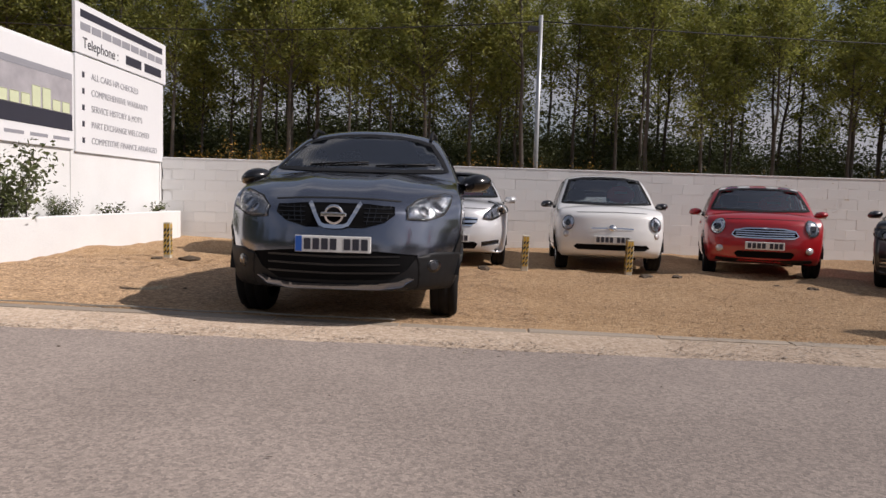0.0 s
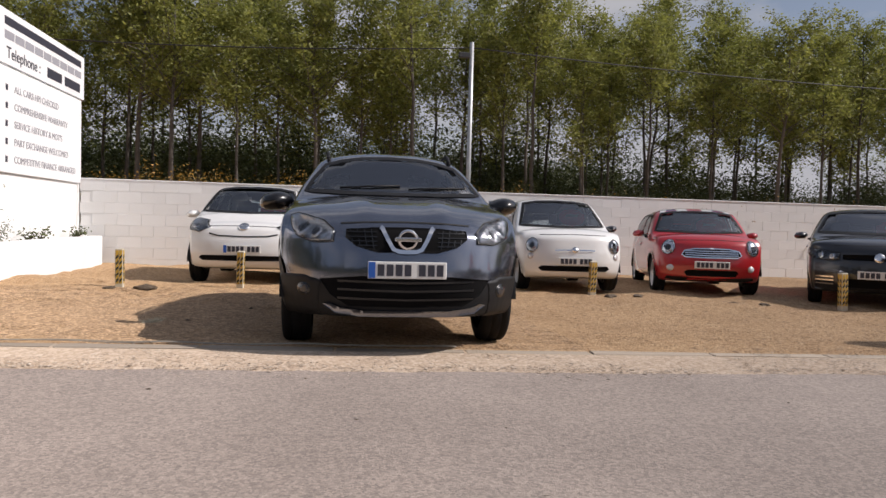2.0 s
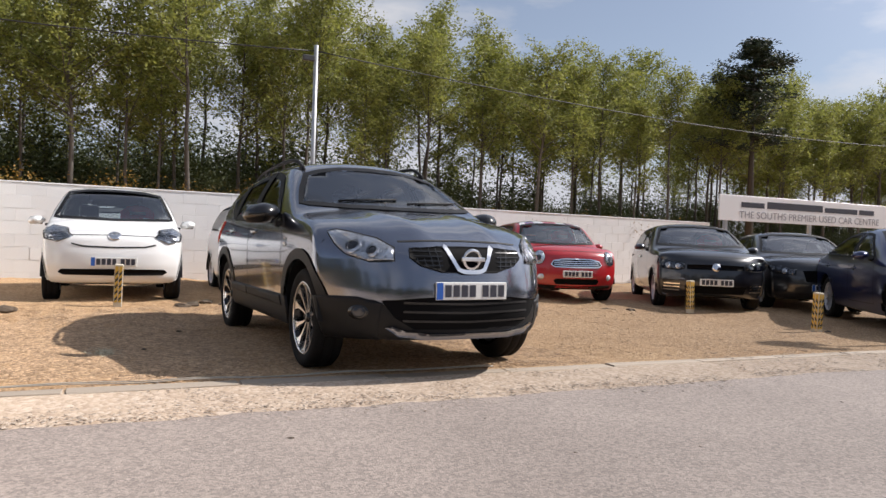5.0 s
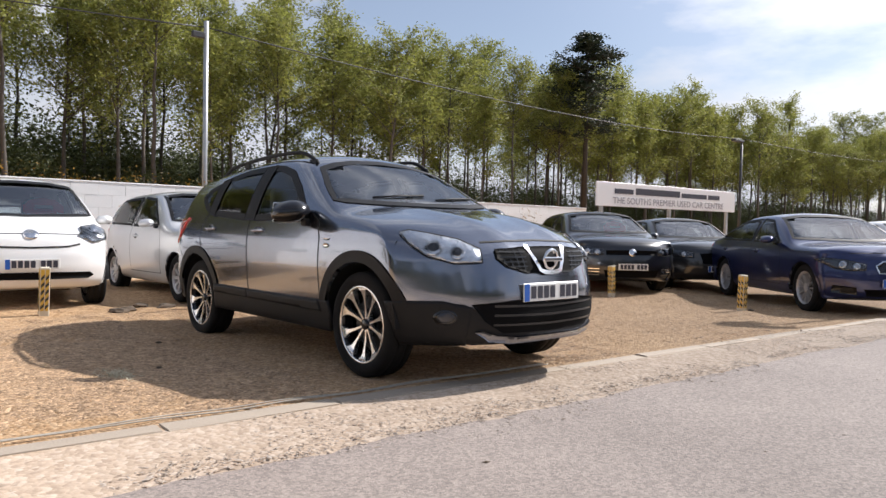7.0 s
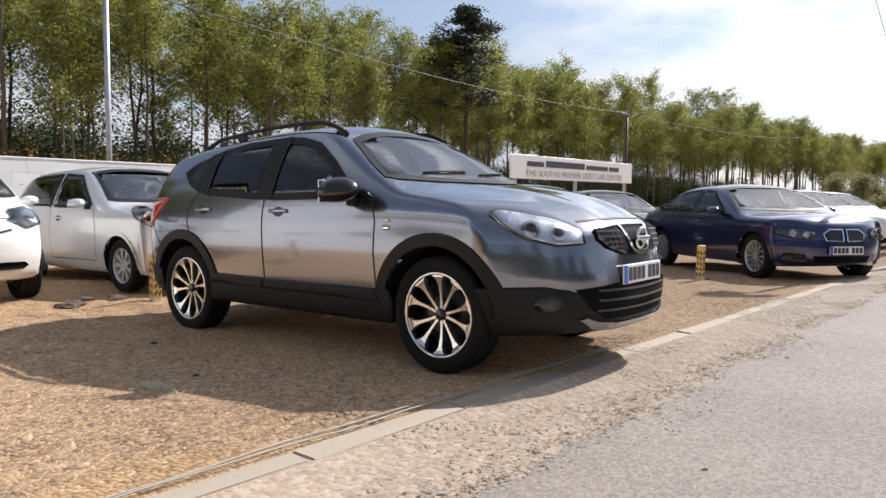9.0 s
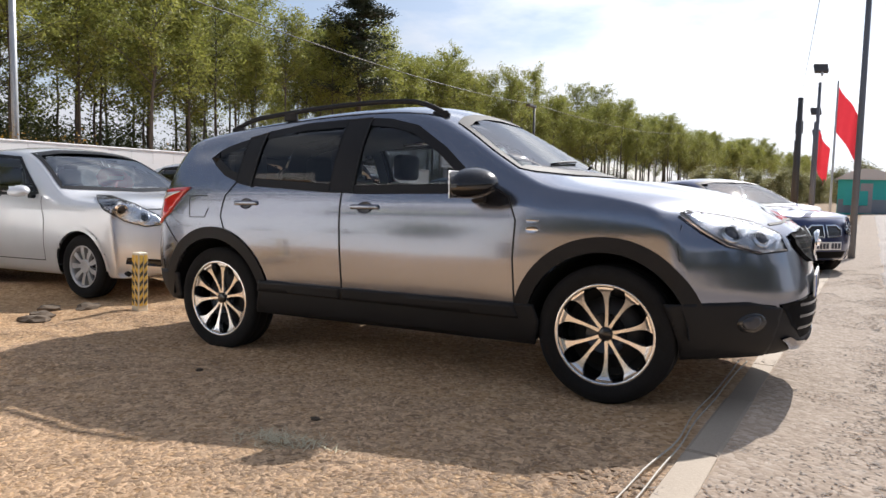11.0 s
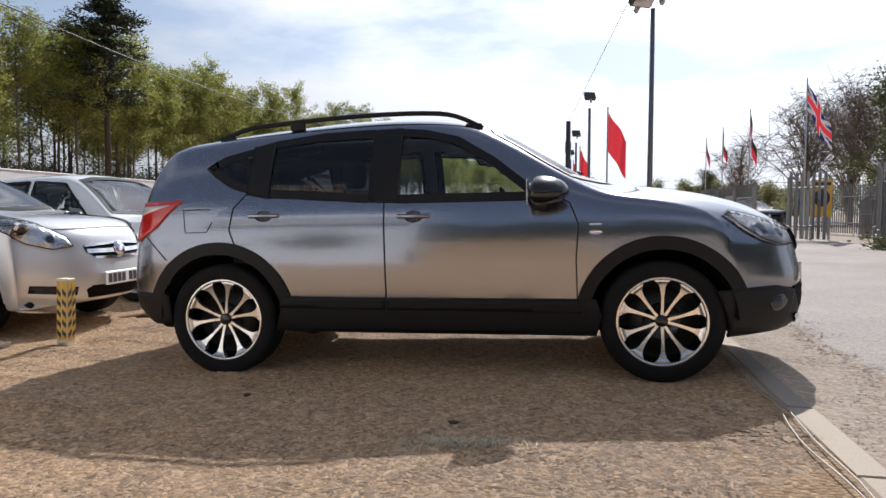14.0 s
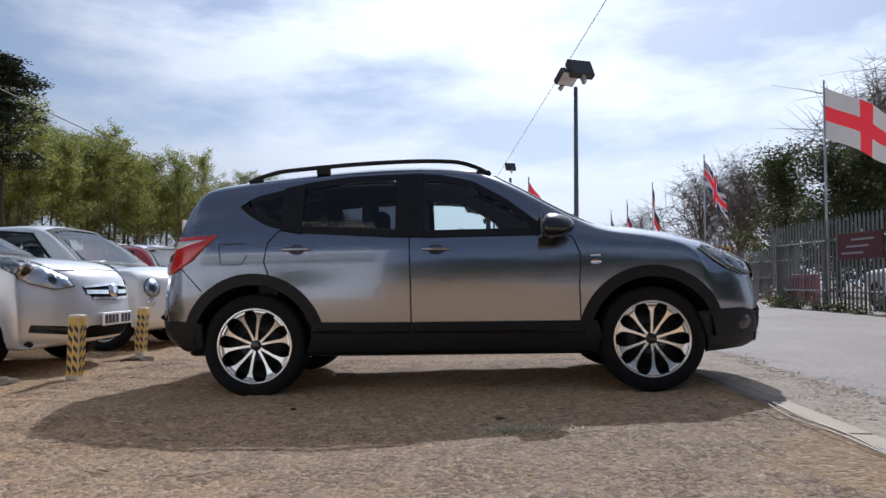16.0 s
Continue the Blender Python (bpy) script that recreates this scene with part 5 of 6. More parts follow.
# further pale cars in the row
wh = hatch(4.3, .88, 1.47, 2.6, .85, .315, .84, .35, 1.05, 1.18, 2.8, .96, rim=.21, style="five", doors=5)
wh["lamps"] = [([(-.46, -.70, .66), (-.46, -.70, .76), (-.66, -.56, .82), (-.80, -.34, .84), (-.76, -.50, .68)], -36, [(-.64, -.58, .74, .055)], REFLECTOR)]
wh["plates"] += [("lower_grille", sym([(0, .28), (-.44, .28), (-.48, .40), (0, .40)]), 0, .006, GRILLEBLACK, False, "black lower grille")]
pale, _ = build_car("white_hatchback", wh, WHITECAR, facing(13.2, -.27, .85, -40), "white hatchback in the row by the edging", "parked sales cars")
for xx, yy, turn in ((16.4, -.3, -38), (12.0, -8.95, 90)):
    c = copy_thing(pale, facing(xx, yy, .85, turn))
    tagged(c, "white hatchback parked in the row" if yy > -5 else "pale hatchback parked behind the steel fence", "car", "parked sales cars" if yy > -5 else "cars behind the fence")


tagged(copy_thing(black_car, facing(23.6, -7.05, .86, -76)), "black hatchback parked inside the gateway", "car", "cars behind the fence")


# ---- ground, road, edging ----
def axis(lo, hi, step, far0, far1):
    out, k, d = list(np.arange(lo, hi + 1e-6, step)), hi, step
    while k < far1:
        d *= 1.35
        k += d
        out.append(min(k, far1))
    k, d = lo, step
    while k > far0:
        d *= 1.35
        k -= d
        out.insert(0, max(k, far0))
    return out


def rough(x, y):
    return (0.020 + .036 * min(1.0, max(0.0, y - 2.2))) * noise.noise(Vector((x * .9, y * .9, 0))) + (0.011 + .016 * min(1.0, max(0.0, y - 2.2))) * noise.noise(Vector((x * 3.1, y * 3.1, 4)))


gx, gy = axis(-9, 11, .14, -400, 900), axis(-3.0, 9.2, .14, -400, 900)
gv = []
for yy in gy:
    for xx in gx:
        d = yy - (KERB_A + KERB_B * xx)
        w = min(1.0, max(0.0, (d - .05) / .5))
        gv.append((xx, yy, ground_z(xx, yy) + (rough(xx, yy) * w if -12 < xx < 14 and -4 < yy < 12 else 0) - (0.012 if d < -.75 else 0)))
nx = len(gx)
tagged(link_mesh("ground", gv, [(j * nx + i, j * nx + i + 1, (j + 1) * nx + i + 1, (j + 1) * nx + i) for j in range(len(gy) - 1) for i in range(nx - 1)], GRAVEL), "tan stone chippings with a sandy margin by the road", "ground", kind="structure")

rx = axis(-8, 12, .12, -80, 140)
rv, rf = [], []
offs = [-.58, -.74, -1.0, -1.6, -2.6, -4.0, -4.9, -6.25]
for i, xx in enumerate(rx):
    for k, o in enumerate(offs):
        if k == 0:
            o += -.04 + .16 * noise.noise(Vector((xx * 1.3, 0, 3))) + .09 * noise.noise(Vector((xx * 5, 1, 3)))
        yy = KERB_A + KERB_B * min(xx, 60) + o
        rv.append((xx, yy, ground_z(xx, yy) + (-.010 if k == 0 else .004)))
m_ = len(offs)
for i in range(len(rx) - 1):
    for k in range(m_ - 1):
        rf.append((i * m_ + k, i * m_ + k + 1, (i + 1) * m_ + k + 1, (i + 1) * m_ + k))
tagged(link_mesh("road", rv, rf, TARMAC), "worn pale grey tarmac road with a crumbling edge", "road", kind="structure")

# loose chippings
rng = np.random.default_rng(7)


def pebbles(n, xr, yr, lo, hi, keep):
    base = np.array([(1, 0, 0), (-1, 0, 0), (0, 1, 0), (0, -1, 0), (0, 0, .7), (0, 0, -.7)])
    tri = np.array([(0, 2, 4), (2, 1, 4), (1, 3, 4), (3, 0, 4), (2, 0, 5), (1, 2, 5), (3, 1, 5), (0, 3, 5)])
    vs, fs = [], []
    k = 0
    while k < n:
        x, y = rng.uniform(*xr), rng.uniform(*yr)
        if not keep(x, y):
            continue
        s, a = rng.uniform(lo, hi) * (1 if rng.random() > .06 else 1.7), rng.uniform(0, 6.28)
        jit = base * (s * rng.uniform(.6, 1.25, (6, 1))) * np.array([1.7, .75, .34])
        c, sn = math.cos(a), math.sin(a)
        p = np.stack([jit[:, 0] * c - jit[:, 1] * sn + x, jit[:, 0] * sn + jit[:, 1] * c + y, jit[:, 2] + ground_z(x, y) + rough(x, y) + s * .06], 1)
        vs.append(p)
        fs.append(tri + 6 * k)
        k += 1
    return np.concatenate(vs), np.concatenate(fs)


def link_fast(name, v, f, material, smooth=False):
    me = bpy.data.meshes.new(name)
    me.from_pydata(v.tolist(), [], f.tolist())
    me.materials.append(material)
    if smooth:
        me.shade_smooth()
    return new(name, me)


inlot = lambda x, y: y > KERB_A + KERB_B * x + .12 + .1 * noise.noise(Vector((x * 2, y * 2, 0)))
v1, f1 = pebbles(60000, (-5.0, 1.5), (-.5, 4.2), .005, .0125, inlot)
v6, f6 = pebbles(42000, (-5.4, -1.2), (-.4, 3.6), .008, .017, inlot)
v2, f2 = pebbles(22000, (-6.0, 8.0), (-1.2, 5.4), .006, .014, inlot)
v3, f3 = pebbles(11000, (-6.0, 8.0), (-2.0, -.2), .004, .0085, lambda x, y: -.95 + .5 * rng.random() ** 2 < y - (KERB_A + KERB_B * x) < .1)
v5, f5 = pebbles(3600, (-6.0, 9.0), (-1.8, -.7), .004, .010, lambda x, y: abs(y - (KERB_A + KERB_B * x) + .62 - .16 * noise.noise(Vector((x * 1.3, 0, 3)))) < .16 * rng.random() ** 1.5)
v5[:, 2] += .004
v3, f3 = np.concatenate([v3, v5]), np.concatenate([f3, f5 + len(v3)])
tagged(link_fast("verge_grit", v3, f3, GRIT), "fine pale grit scattered between the edging and the tarmac", "gravel", kind="stuff")
tagged(link_fast("loose_chippings", np.concatenate([v1, v2, v6]), np.concatenate([f1, f2 + len(v1), f6 + len(v1) + len(v2)]), PEBBLE), "loose tan and brown stone chippings scattered on the ground", "gravel", kind="stuff")

v4, f4 = pebbles(140, (-6.0, 9.0), (-5.4, -1.6), .004, .010, lambda x, y: y < KERB_A + KERB_B * x - .9)
v4[:, 2] += .012
tagged(link_fast("road_debris", v4, f4, CLOD), "small dark bits of debris scattered on the tarmac", "debris", kind="stuff")

# flush concrete edging
kerb = tagged(new("kerb"), "flush pale concrete edging strip along the chippings", "kerb", kind="structure")
kr = random.Random(5)
ka = math.atan(KERB_B)
shared = []
for k in range(3):
    b = box_bm(-.455, .455, -.065, .065, -.12, .014, .010, 1)
    for v in b.verts:
        v.co += Vector((kr.uniform(-.004, .004), kr.uniform(-.006, .006), kr.uniform(-.003, .003)))
    me = bpy.data.meshes.new("edging_stone")
    b.to_mesh(me)
    b.free()
    me.materials.append(CONCRETE)
    shared.append(me)
for k in range(22):
    xx = -5.5 + k * .915
    yy = KERB_A + KERB_B * xx
    e = new("edging_stone", shared[k % 3])
    e.parent = kerb
    sunk = -.012 if -.2 < xx < 1.4 else -.007
    e.matrix_basis = pose(xx, yy, ground_z(xx, yy) + sunk + kr.uniform(-.0015, .0015), kr.uniform(-.6, .6), -math.degrees(math.atan((ground_z(xx + .45, yy + KERB_B * .45) - ground_z(xx - .45, yy - KERB_B * .45)) / .9)), math.degrees(ka) + kr.uniform(-.2, .2))
# cables lying along the edging
for off, mt, nm in ((.095, PALECABLE, "pale cable"), (.125, CABLE, "black cable")):
    pts = []
    for k in range(50):
        xx = -4.5 + k * .1
        yy = KERB_A + KERB_B * xx + off + .035 * noise.noise(Vector((xx * 1.7, off * 20, 0)))
        pts.append((xx, yy, ground_z(xx, yy) + .018 + .012 * noise.noise(Vector((xx * 2.3, 3, off)))))
    tagged(link_mesh("ground_cable", *tube(pts, .004, 6), PALECABLE), "thin pale cable" + (" with a bend" if mt is CABLE else "") + " lying loose beside the concrete edging", "cable", "ground cables")
# dark clods and a patch of dead grass
clod_at = [(-3.3, 3.95), (-2.9, 4.05), (-.9, 4.55), (-.7, 4.75), (-.45, 4.6), (3.45, 4.2), (3.9, 4.3), (5.0, 3.6), (5.4, 3.5), (-1.05, 4.4), (6.1, .75), (-1.77, 1.04), (-1.36, 2.24), (1.2, 4.4)]
for k, (xx, yy) in enumerate(clod_at):
    b = bmesh.new()
    bmesh.ops.create_icosphere(b, subdivisions=2, radius=1)
    s = kr.uniform(.04, .10) if k not in (11, 12) else .017
    for v in b.verts:
        v.co = Vector((v.co.x * s * 1.5, v.co.y * s, v.co.z * s * .45)) * (1 + .5 * noise.noise(v.co * 1.7 + Vector((k, 0, 0))))
    ob = part("soil_clod", b, CLOD)
    ob.matrix_basis = pose(xx, yy, ground_z(xx, yy) + .01, 0, 0, kr.uniform(0, 180))
    tagged(ob, "dark clod of soil and dead leaves on the chippings", "clod", "clods on the chippings")
gvs, gfs = [], []
for k in range(380):
    xx, yy = -2.05 + kr.gauss(0, .045), .98 + kr.gauss(0, .12)
    a, L_ = kr.uniform(0, 6.28), kr.uniform(.03, .07)
    z0 = ground_z(xx, yy) + rough(xx, yy)
    dx, dy = math.cos(a), math.sin(a)
    i = len(gvs)
    gvs += [(xx - dy * .003, yy + dx * .003, z0), (xx + dy * .003, yy - dx * .003, z0), (xx + dx * L_, yy + dy * L_, z0 + kr.uniform(.008, .03))]
    gfs.append((i, i + 1, i + 2))
tagged(link_mesh("dry_grass", gvs, gfs, DRYGRASS, smooth=False), "flattened patch of pale dead grass", "grass", kind="stuff")


# ---- striped posts ----
def striped_post(x, y, h=.52, lean=0.0):
    p = thing("striped_post", pose(x, y, ground_z(x, y) - .05, lean, lean * .6, kr.uniform(-8, 8)), "short square post with yellow and black hazard stripes", "post", "hazard posts")
    part("shaft", box_bm(-.046, .046, -.046, .046, 0, h + .05, .008, 2), POSTGREY, p, "weathered square shaft")
    for fx, fy in ((0, -1), (-1, 0), (1, 0)):
        for k in range(2):
            u0 = -.039 + .043 * k
            r0 = lambda u, z, d=.0485: (fx * d + abs(fy) * u, fy * d + abs(fx) * u, z)
            link_mesh("stripe_tape", [r0(u0, .10), r0(u0 + .034, .10), r0(u0 + .034, h + .03), r0(u0, h + .03)], [(0, 1, 2, 3)], YELLOW, p, "yellow reflective tape", smooth=False)
            vs, fs = [], []
            z = .11
            while z < h - .03:
                i = len(vs)
                sl = .035
                vs += [r0(u0, z, .0495), r0(u0 + .034, z + sl, .0495), r0(u0 + .034, z + sl + .035, .0495), r0(u0, z + .035, .0495)]
                fs.append((i, i + 1, i + 2, i + 3))
                z += .075
            link_mesh("stripe_black", vs, fs, POSTBLACK, p, "black slanting bands", smooth=False)
    return p


for xx, yy in ((-3.24, 4.15), (-1.77, 4.47), (-.27, 4.18), (1.80, 4.66), (3.26, 4.47), (6.42, 3.27), (5.97, .82), (12.65, -.46)):
    striped_post(xx, yy, .50, kr.uniform(-2, 2))


# ---- white wall of painted blocks ----
wall = tagged(new("wall_north"), "white painted concrete block wall behind the cars", "wall", kind="structure")
WY, BL, BH = 8.82, .44, .2145
part("wall_core", box_bm(-5.25, 14.2, WY + .012, WY + .20, -.45, 1.495, .0, 1), WHITEWALL, wall)
bmesh_block = box_bm(-BL / 2 + .0012, BL / 2 - .0012, 0, .10, .0012, BH - .0012, .0025, 1)
block_me = bpy.data.meshes.new("block")
bmesh_block.to_mesh(block_me)
bmesh_block.free()
block_me.materials.append(WHITEWALL)
br = random.Random(3)
for row in range(8):
    for k in range(44 + row % 2):
        xx = -5.05 + (k + (0 if row % 2 else .5)) * BL
        if xx + BL / 2 > 14.25:
            continue
        o = new("block", block_me)
        o.parent = wall
        o.matrix_basis = pose(xx, WY + br.uniform(0, .004), -.215 + row * BH, 0, 0, br.uniform(-.25, .25))
wall.matrix_basis = pose(.46, .23, .08, 0, 0, 3.2)
part("coping", box_bm(-5.25, 14.2, WY - .008, WY + .21, 1.498, 1.522, .006, 1), WHITEWALL, wall)

# ---- sign wall with planter ----
SX = -5.33
sign_wall = tagged(part("wall_west", box_bm(SX - .18, SX, 2.3, 8.62, -.3, 2.88, .01, 2), RENDERWALL), "white rendered wall that carries the sign boards", "wall", kind="structure")
part("wall_batten", box_bm(SX, SX + .02, 5.24, 5.32, .30, 1.4, .004, 1), RENDERWALL, sign_wall)
part("wall_batten", box_bm(SX, SX + .02, 8.44, 8.58, .30, 2.86, .004, 1), RENDERWALL, sign_wall)
TXT = lambda y, z, d=.004: pose(SX + .045 + d, y, z, 90, 0, 90)
b1 = thing("sign_board", pose(0, 0, 0), "white sign board with a grey picture strip and pale letters", "sign", "wall sign boards")
part("panel", box_bm(SX + .003, SX + .045, 2.35, 5.29, 1.37, 2.83, .004, 1), BOARD, b1)
part("picture_strip", box_bm(SX + .046, SX + .049, 2.4, 5.24, 1.903, 2.427), LILAC, b1, "grey lilac picture strip")
part("picture_sky", box_bm(SX + .046, SX + .049, 2.4, 5.24, 2.43, 2.53), GREYTEXT, b1, "paler upper strip")
part("black_band", box_bm(SX + .046, SX + .050, 2.4, 5.24, 1.65, 1.899), DARKTEXT, b1, "black band")
for k in range(9):
    part("logo_shape", box_bm(SX + .050, SX + .053, 3.0 + .245 * k, 3.0 + .245 * k + .19, 1.91, 2.07 + (.14 if k in (0, 5, 6) else 0), .01, 1), CREAM, b1, "pale logo shape")
for k in range(5):
    part("small_print", box_bm(SX + .046, SX + .048, 2.5 + .56 * k, 2.5 + .56 * k + .42, 1.49, 1.54), GREYTEXT, b1, "unreadable small print")
b2 = thing("sign_board", pose(0, 0, 0), "white sign board listing services in grey capitals", "sign", "wall sign boards")
part("panel", box_bm(SX + .003, SX + .045, 5.34, 8.52, 1.34, 2.885, .004, 1), BOARD, b2)
for k, line in enumerate(("ALL CARS HPI CHECKED", "COMPREHENSIVE WARRANTY", "SERVICE HISTORY & MOT'S", "PART EXCHANGE WELCOMED", "COMPETITIVE FINANCE ARRANGED")):
    zz = 2.54 - .262 * k
    part("bullet", box_bm(SX + .045, SX + .048, 5.53, 5.60, zz, zz + .09), DARKTEXT, b2)
    t = text(line, .15, TXT(5.80, zz), GREYTEXT, b2)
b3 = thing("sign_board", pose(0, 0, 0), "white upper sign board with telephone line", "sign", "wall sign boards")
part("panel", box_bm(SX + .003, SX + .055, 5.33, 8.62, 2.91, 3.70, .004, 1), BOARD, b3)
part("address_bar", box_bm(SX + .056, SX + .059, 5.47, 8.45, 3.48, 3.60), DARKTEXT, b3, "dark bar of lettering")
for k in range(9):
    part("address_bar", box_bm(SX + .056, SX + .059, 5.47 + .335 * k, 5.47 + .335 * k + .30, 3.28, 3.40), GREYTEXT, b3, "grey bar of lettering")
text("Telephone :", .24, TXT(5.53, 3.01, .014), DARKTEXT, b3)
for a, w_ in ((6.95, .60), (7.68, .72)):
    part("number_bar", box_bm(SX + .056, SX + .059, a, a + w_, 3.01, 3.17), DARKTEXT, b3, "dark bar in place of the number")
for yy in (5.6, 7.0, 8.4):
    part("bracket", box_bm(SX - .10, SX + .003, yy, yy + .05, 2.75, 3.65, .004, 1), STEEL, b3)
planter = tagged(part("planter", box_bm(-4.97, -4.82, 2.3, 8.16, -.25, .36, .015, 2), RENDERWALL), "low white rendered planter wall below the signs", "planter wall", kind="structure")
part("planter_end", box_bm(-5.33, -4.82, 8.16, 8.30, -.25, .36, .015, 2), RENDERWALL, planter)
planter_soil = tagged(part("planter_soil", box_bm(-5.33, -4.97, 2.3, 8.16, -.2, .29), CLOD), "dark soil in the planter", "soil", kind="structure")


SIGN_SET = Matrix.Translation((0, 0, .16)) @ Matrix.Diagonal((1, 1.03, 1, 1))
for ob in (sign_wall, b1, b2, b3, planter, planter_soil):
    ob.matrix_basis = SIGN_SET


# ---- plants ----
def leaf_cloud(points, n, spread, size, r, flat=.5, tall=.8):
    """n small two-triangle leaves scattered about the given points."""
    vs, fs = [], []
    for k in range(n):
        c = points[r.randrange(len(points))]
        p = Vector((c[0] + r.gauss(0, spread), c[1] + r.gauss(0, spread), c[2] + r.gauss(0, spread * tall)))
        u = Vector((r.gauss(0, 1), r.gauss(0, 1), r.gauss(0, flat))).normalized()
        w = u.cross(Vector((r.gauss(0, 1), r.gauss(0, 1), r.gauss(0, 1)))).normalized()
        s = size * r.uniform(.6, 1.4)
        i = len(vs)
        vs += [p - u * s, p + w * s * .45, p + u * s, p - w * s * .45]
        fs.append((i, i + 1, i + 2, i + 3))
    return vs, fs


def bare_tree(h, r, limbs, first, spread, rad, up=.9, twig=5):
    """Trunk and limbs as tubes, and the points that carry leaves."""
    pieces, tips = [], []
    bend = [Vector((0, 0, 0))]
    for k in range(1, 9):
        bend.append(bend[-1] + Vector((r.gauss(0, .035) * h / 8, r.gauss(0, .035) * h / 8, h / 8)))
    pieces.append(tube(bend, [rad * (1 - .9 * k / 8) + .008 for k in range(9)], 7))
    for k in range(limbs):
        t = first + (1 - first) * (k + r.random() * .6) / limbs
        i = min(7, int(t * 8))
        p = bend[i].lerp(bend[i + 1], t * 8 - i)
        a = r.uniform(0, 6.28)
        L = spread * (1.15 - .75 * (t - first) / (1 - first)) * r.uniform(.7, 1.2)
        d = Vector((math.cos(a), math.sin(a), up * r.uniform(.6, 1.3)))
        q = [p]
        for s in range(4):
            q.append(q[-1] + d.normalized() * L / 4)
            d += Vector((r.gauss(0, .15), r.gauss(0, .15), .10 - .16 * s))
        r0 = rad * .42 * (1 - t * .7)
        pieces.append(tube(q, [r0, r0 * .8, r0 * .6, r0 * .4, .006], 5))
        tips += [tuple(v) for v in q[1:]] + [tuple((q[s] + q[s + 1]) / 2) for s in range(1, 4)]
        for s in range(twig):
            b = q[1 + s % 4]
            e = b + Vector((r.gauss(0, .5), r.gauss(0, .5), r.gauss(.1, .35))) * L * .5
            pieces.append(tube([b, (b + e) / 2 + Vector((0, 0, .05)), e], [r0 * .35, r0 * .25, .004], 3, False))
            tips += [tuple(e), tuple((b + e) / 2)]
    tips.append(tuple(bend[-1]))
    return merge(*pieces), tips


def tree_thing(name, h, seed, limbs, first, spread, rad, leaves, lsize, lspread, leaf, bark, label, up=.9, twig=5):
    r = random.Random(seed)
    wood, tips = bare_tree(h, r, limbs, first, spread, rad, up, twig)
    t = thing(name, pose(0, 0, 0), label, "tree", "birch wood")
    link_mesh("trunk", *wood, bark, t)
    if leaves:
        link_mesh("crown", *leaf_cloud(tips, leaves, lspread, lsize, r), leaf, t, smooth=False)
    return t


birches = [tree_thing("birch_tree", h, 11 + k, 26, fst + .10, sp, rd, int(lv * 1.15), .15, .37, BIRCHLEAF, BARK, "slender birch with fresh yellow-green leaves behind the wall")
           for k, (h, fst, sp, rd, lv) in enumerate(((20.5, .34, 5.4, .18, 6400), (22.5, .42, 6.0, .22, 6800), (18.5, .28, 4.4, .15, 5400), (21.5, .50, 5.0, .20, 5600), (19.5, .36, 6.4, .23, 7000)))]
tr = random.Random(21)
first_used = [False] * len(birches)


def plant(x, y, k, s, turn):
    m = pose(x, y, ground_z(x, y) - .1, tr.uniform(-2, 2), tr.uniform(-2, 2), turn)
    if not first_used[k]:
        first_used[k] = True
        birches[k].matrix_basis = m
        birches[k].scale = (s, s, s)
        return
    c = copy_thing(birches[k], m)
    c.scale = (s, s, s * tr.uniform(.94, 1.06))


def wood_front(x):
    return 52.0 - .12 * max(0.0, x - 95)


for row, (yy, gap, n) in enumerate(((0, 4.8, 96), (6, 4.4, 84), (13, 4.8, 66), (23, 5.6, 46))):
    for k in range(n):
        xx = -46 + k * gap + tr.uniform(-1.9, 1.9)
        plant(xx, wood_front(xx) + yy + tr.uniform(-2.4, 2.4), tr.randrange(5), tr.uniform(.80, 1.06) * 1.08 * (.94 if row == 0 else 1.0) * max(.92, 1 - .0008 * max(0.0, xx - 42)), tr.uniform(0, 360))


# conifer
def conifer(h, seed):
    r = random.Random(seed)
    t = thing("pine_tree", pose(0, 0, 0), "tall dark pine with flat layered branches", "tree")
    pieces = [tube([(0, 0, 0), (.05, 0, h * .5), (0, .05, h)], [.30, .21, .03], 8)]
    tips = []
    for k in range(11):
        f = k / 10
        lean = r.uniform(0, 6.28)
        for j in range(4 if f < .45 else 8):
            z = h * (.50 + .48 * f) + r.uniform(-.3, .3)
            a = r.uniform(0, 6.28)
            L = min(1.05 - .42 * f, 1.25 * math.sqrt(1.02 - f)) * h * .20 * r.uniform(.5, 1.1) * (1 + .25 * math.cos(a - lean))
            q = [Vector((0, 0, z)), Vector((math.cos(a) * L * .5, math.sin(a) * L * .5, z + .03 * L)), Vector((math.cos(a) * L, math.sin(a) * L, z + .12 * L))]
            pieces.append(tube(q, [.08, .05, .015], 5))
            for i in range(9):
                g = .2 + .8 * i / 8
                tips.append((math.cos(a) * L * g, math.sin(a) * L * g, z + .1 * L * g + .15))
    link_mesh("trunk", *merge(*pieces), DARKBARK, t)
    link_mesh("crown", *leaf_cloud(tips, 17000, .42, .15, r, .3, .50), PINELEAF, t, smooth=False)
    return t


pine = conifer(22.4, 4)
pine.matrix_basis = pose(63.5, 48.5, .2, 0, 0, 30)
pine.scale = (1.3, 1.3, 1.03)
p2 = copy_thing(pine, pose(112.0, 60.0, .8, 0, 0, 140))
p2.scale = (.85, .85, .95)


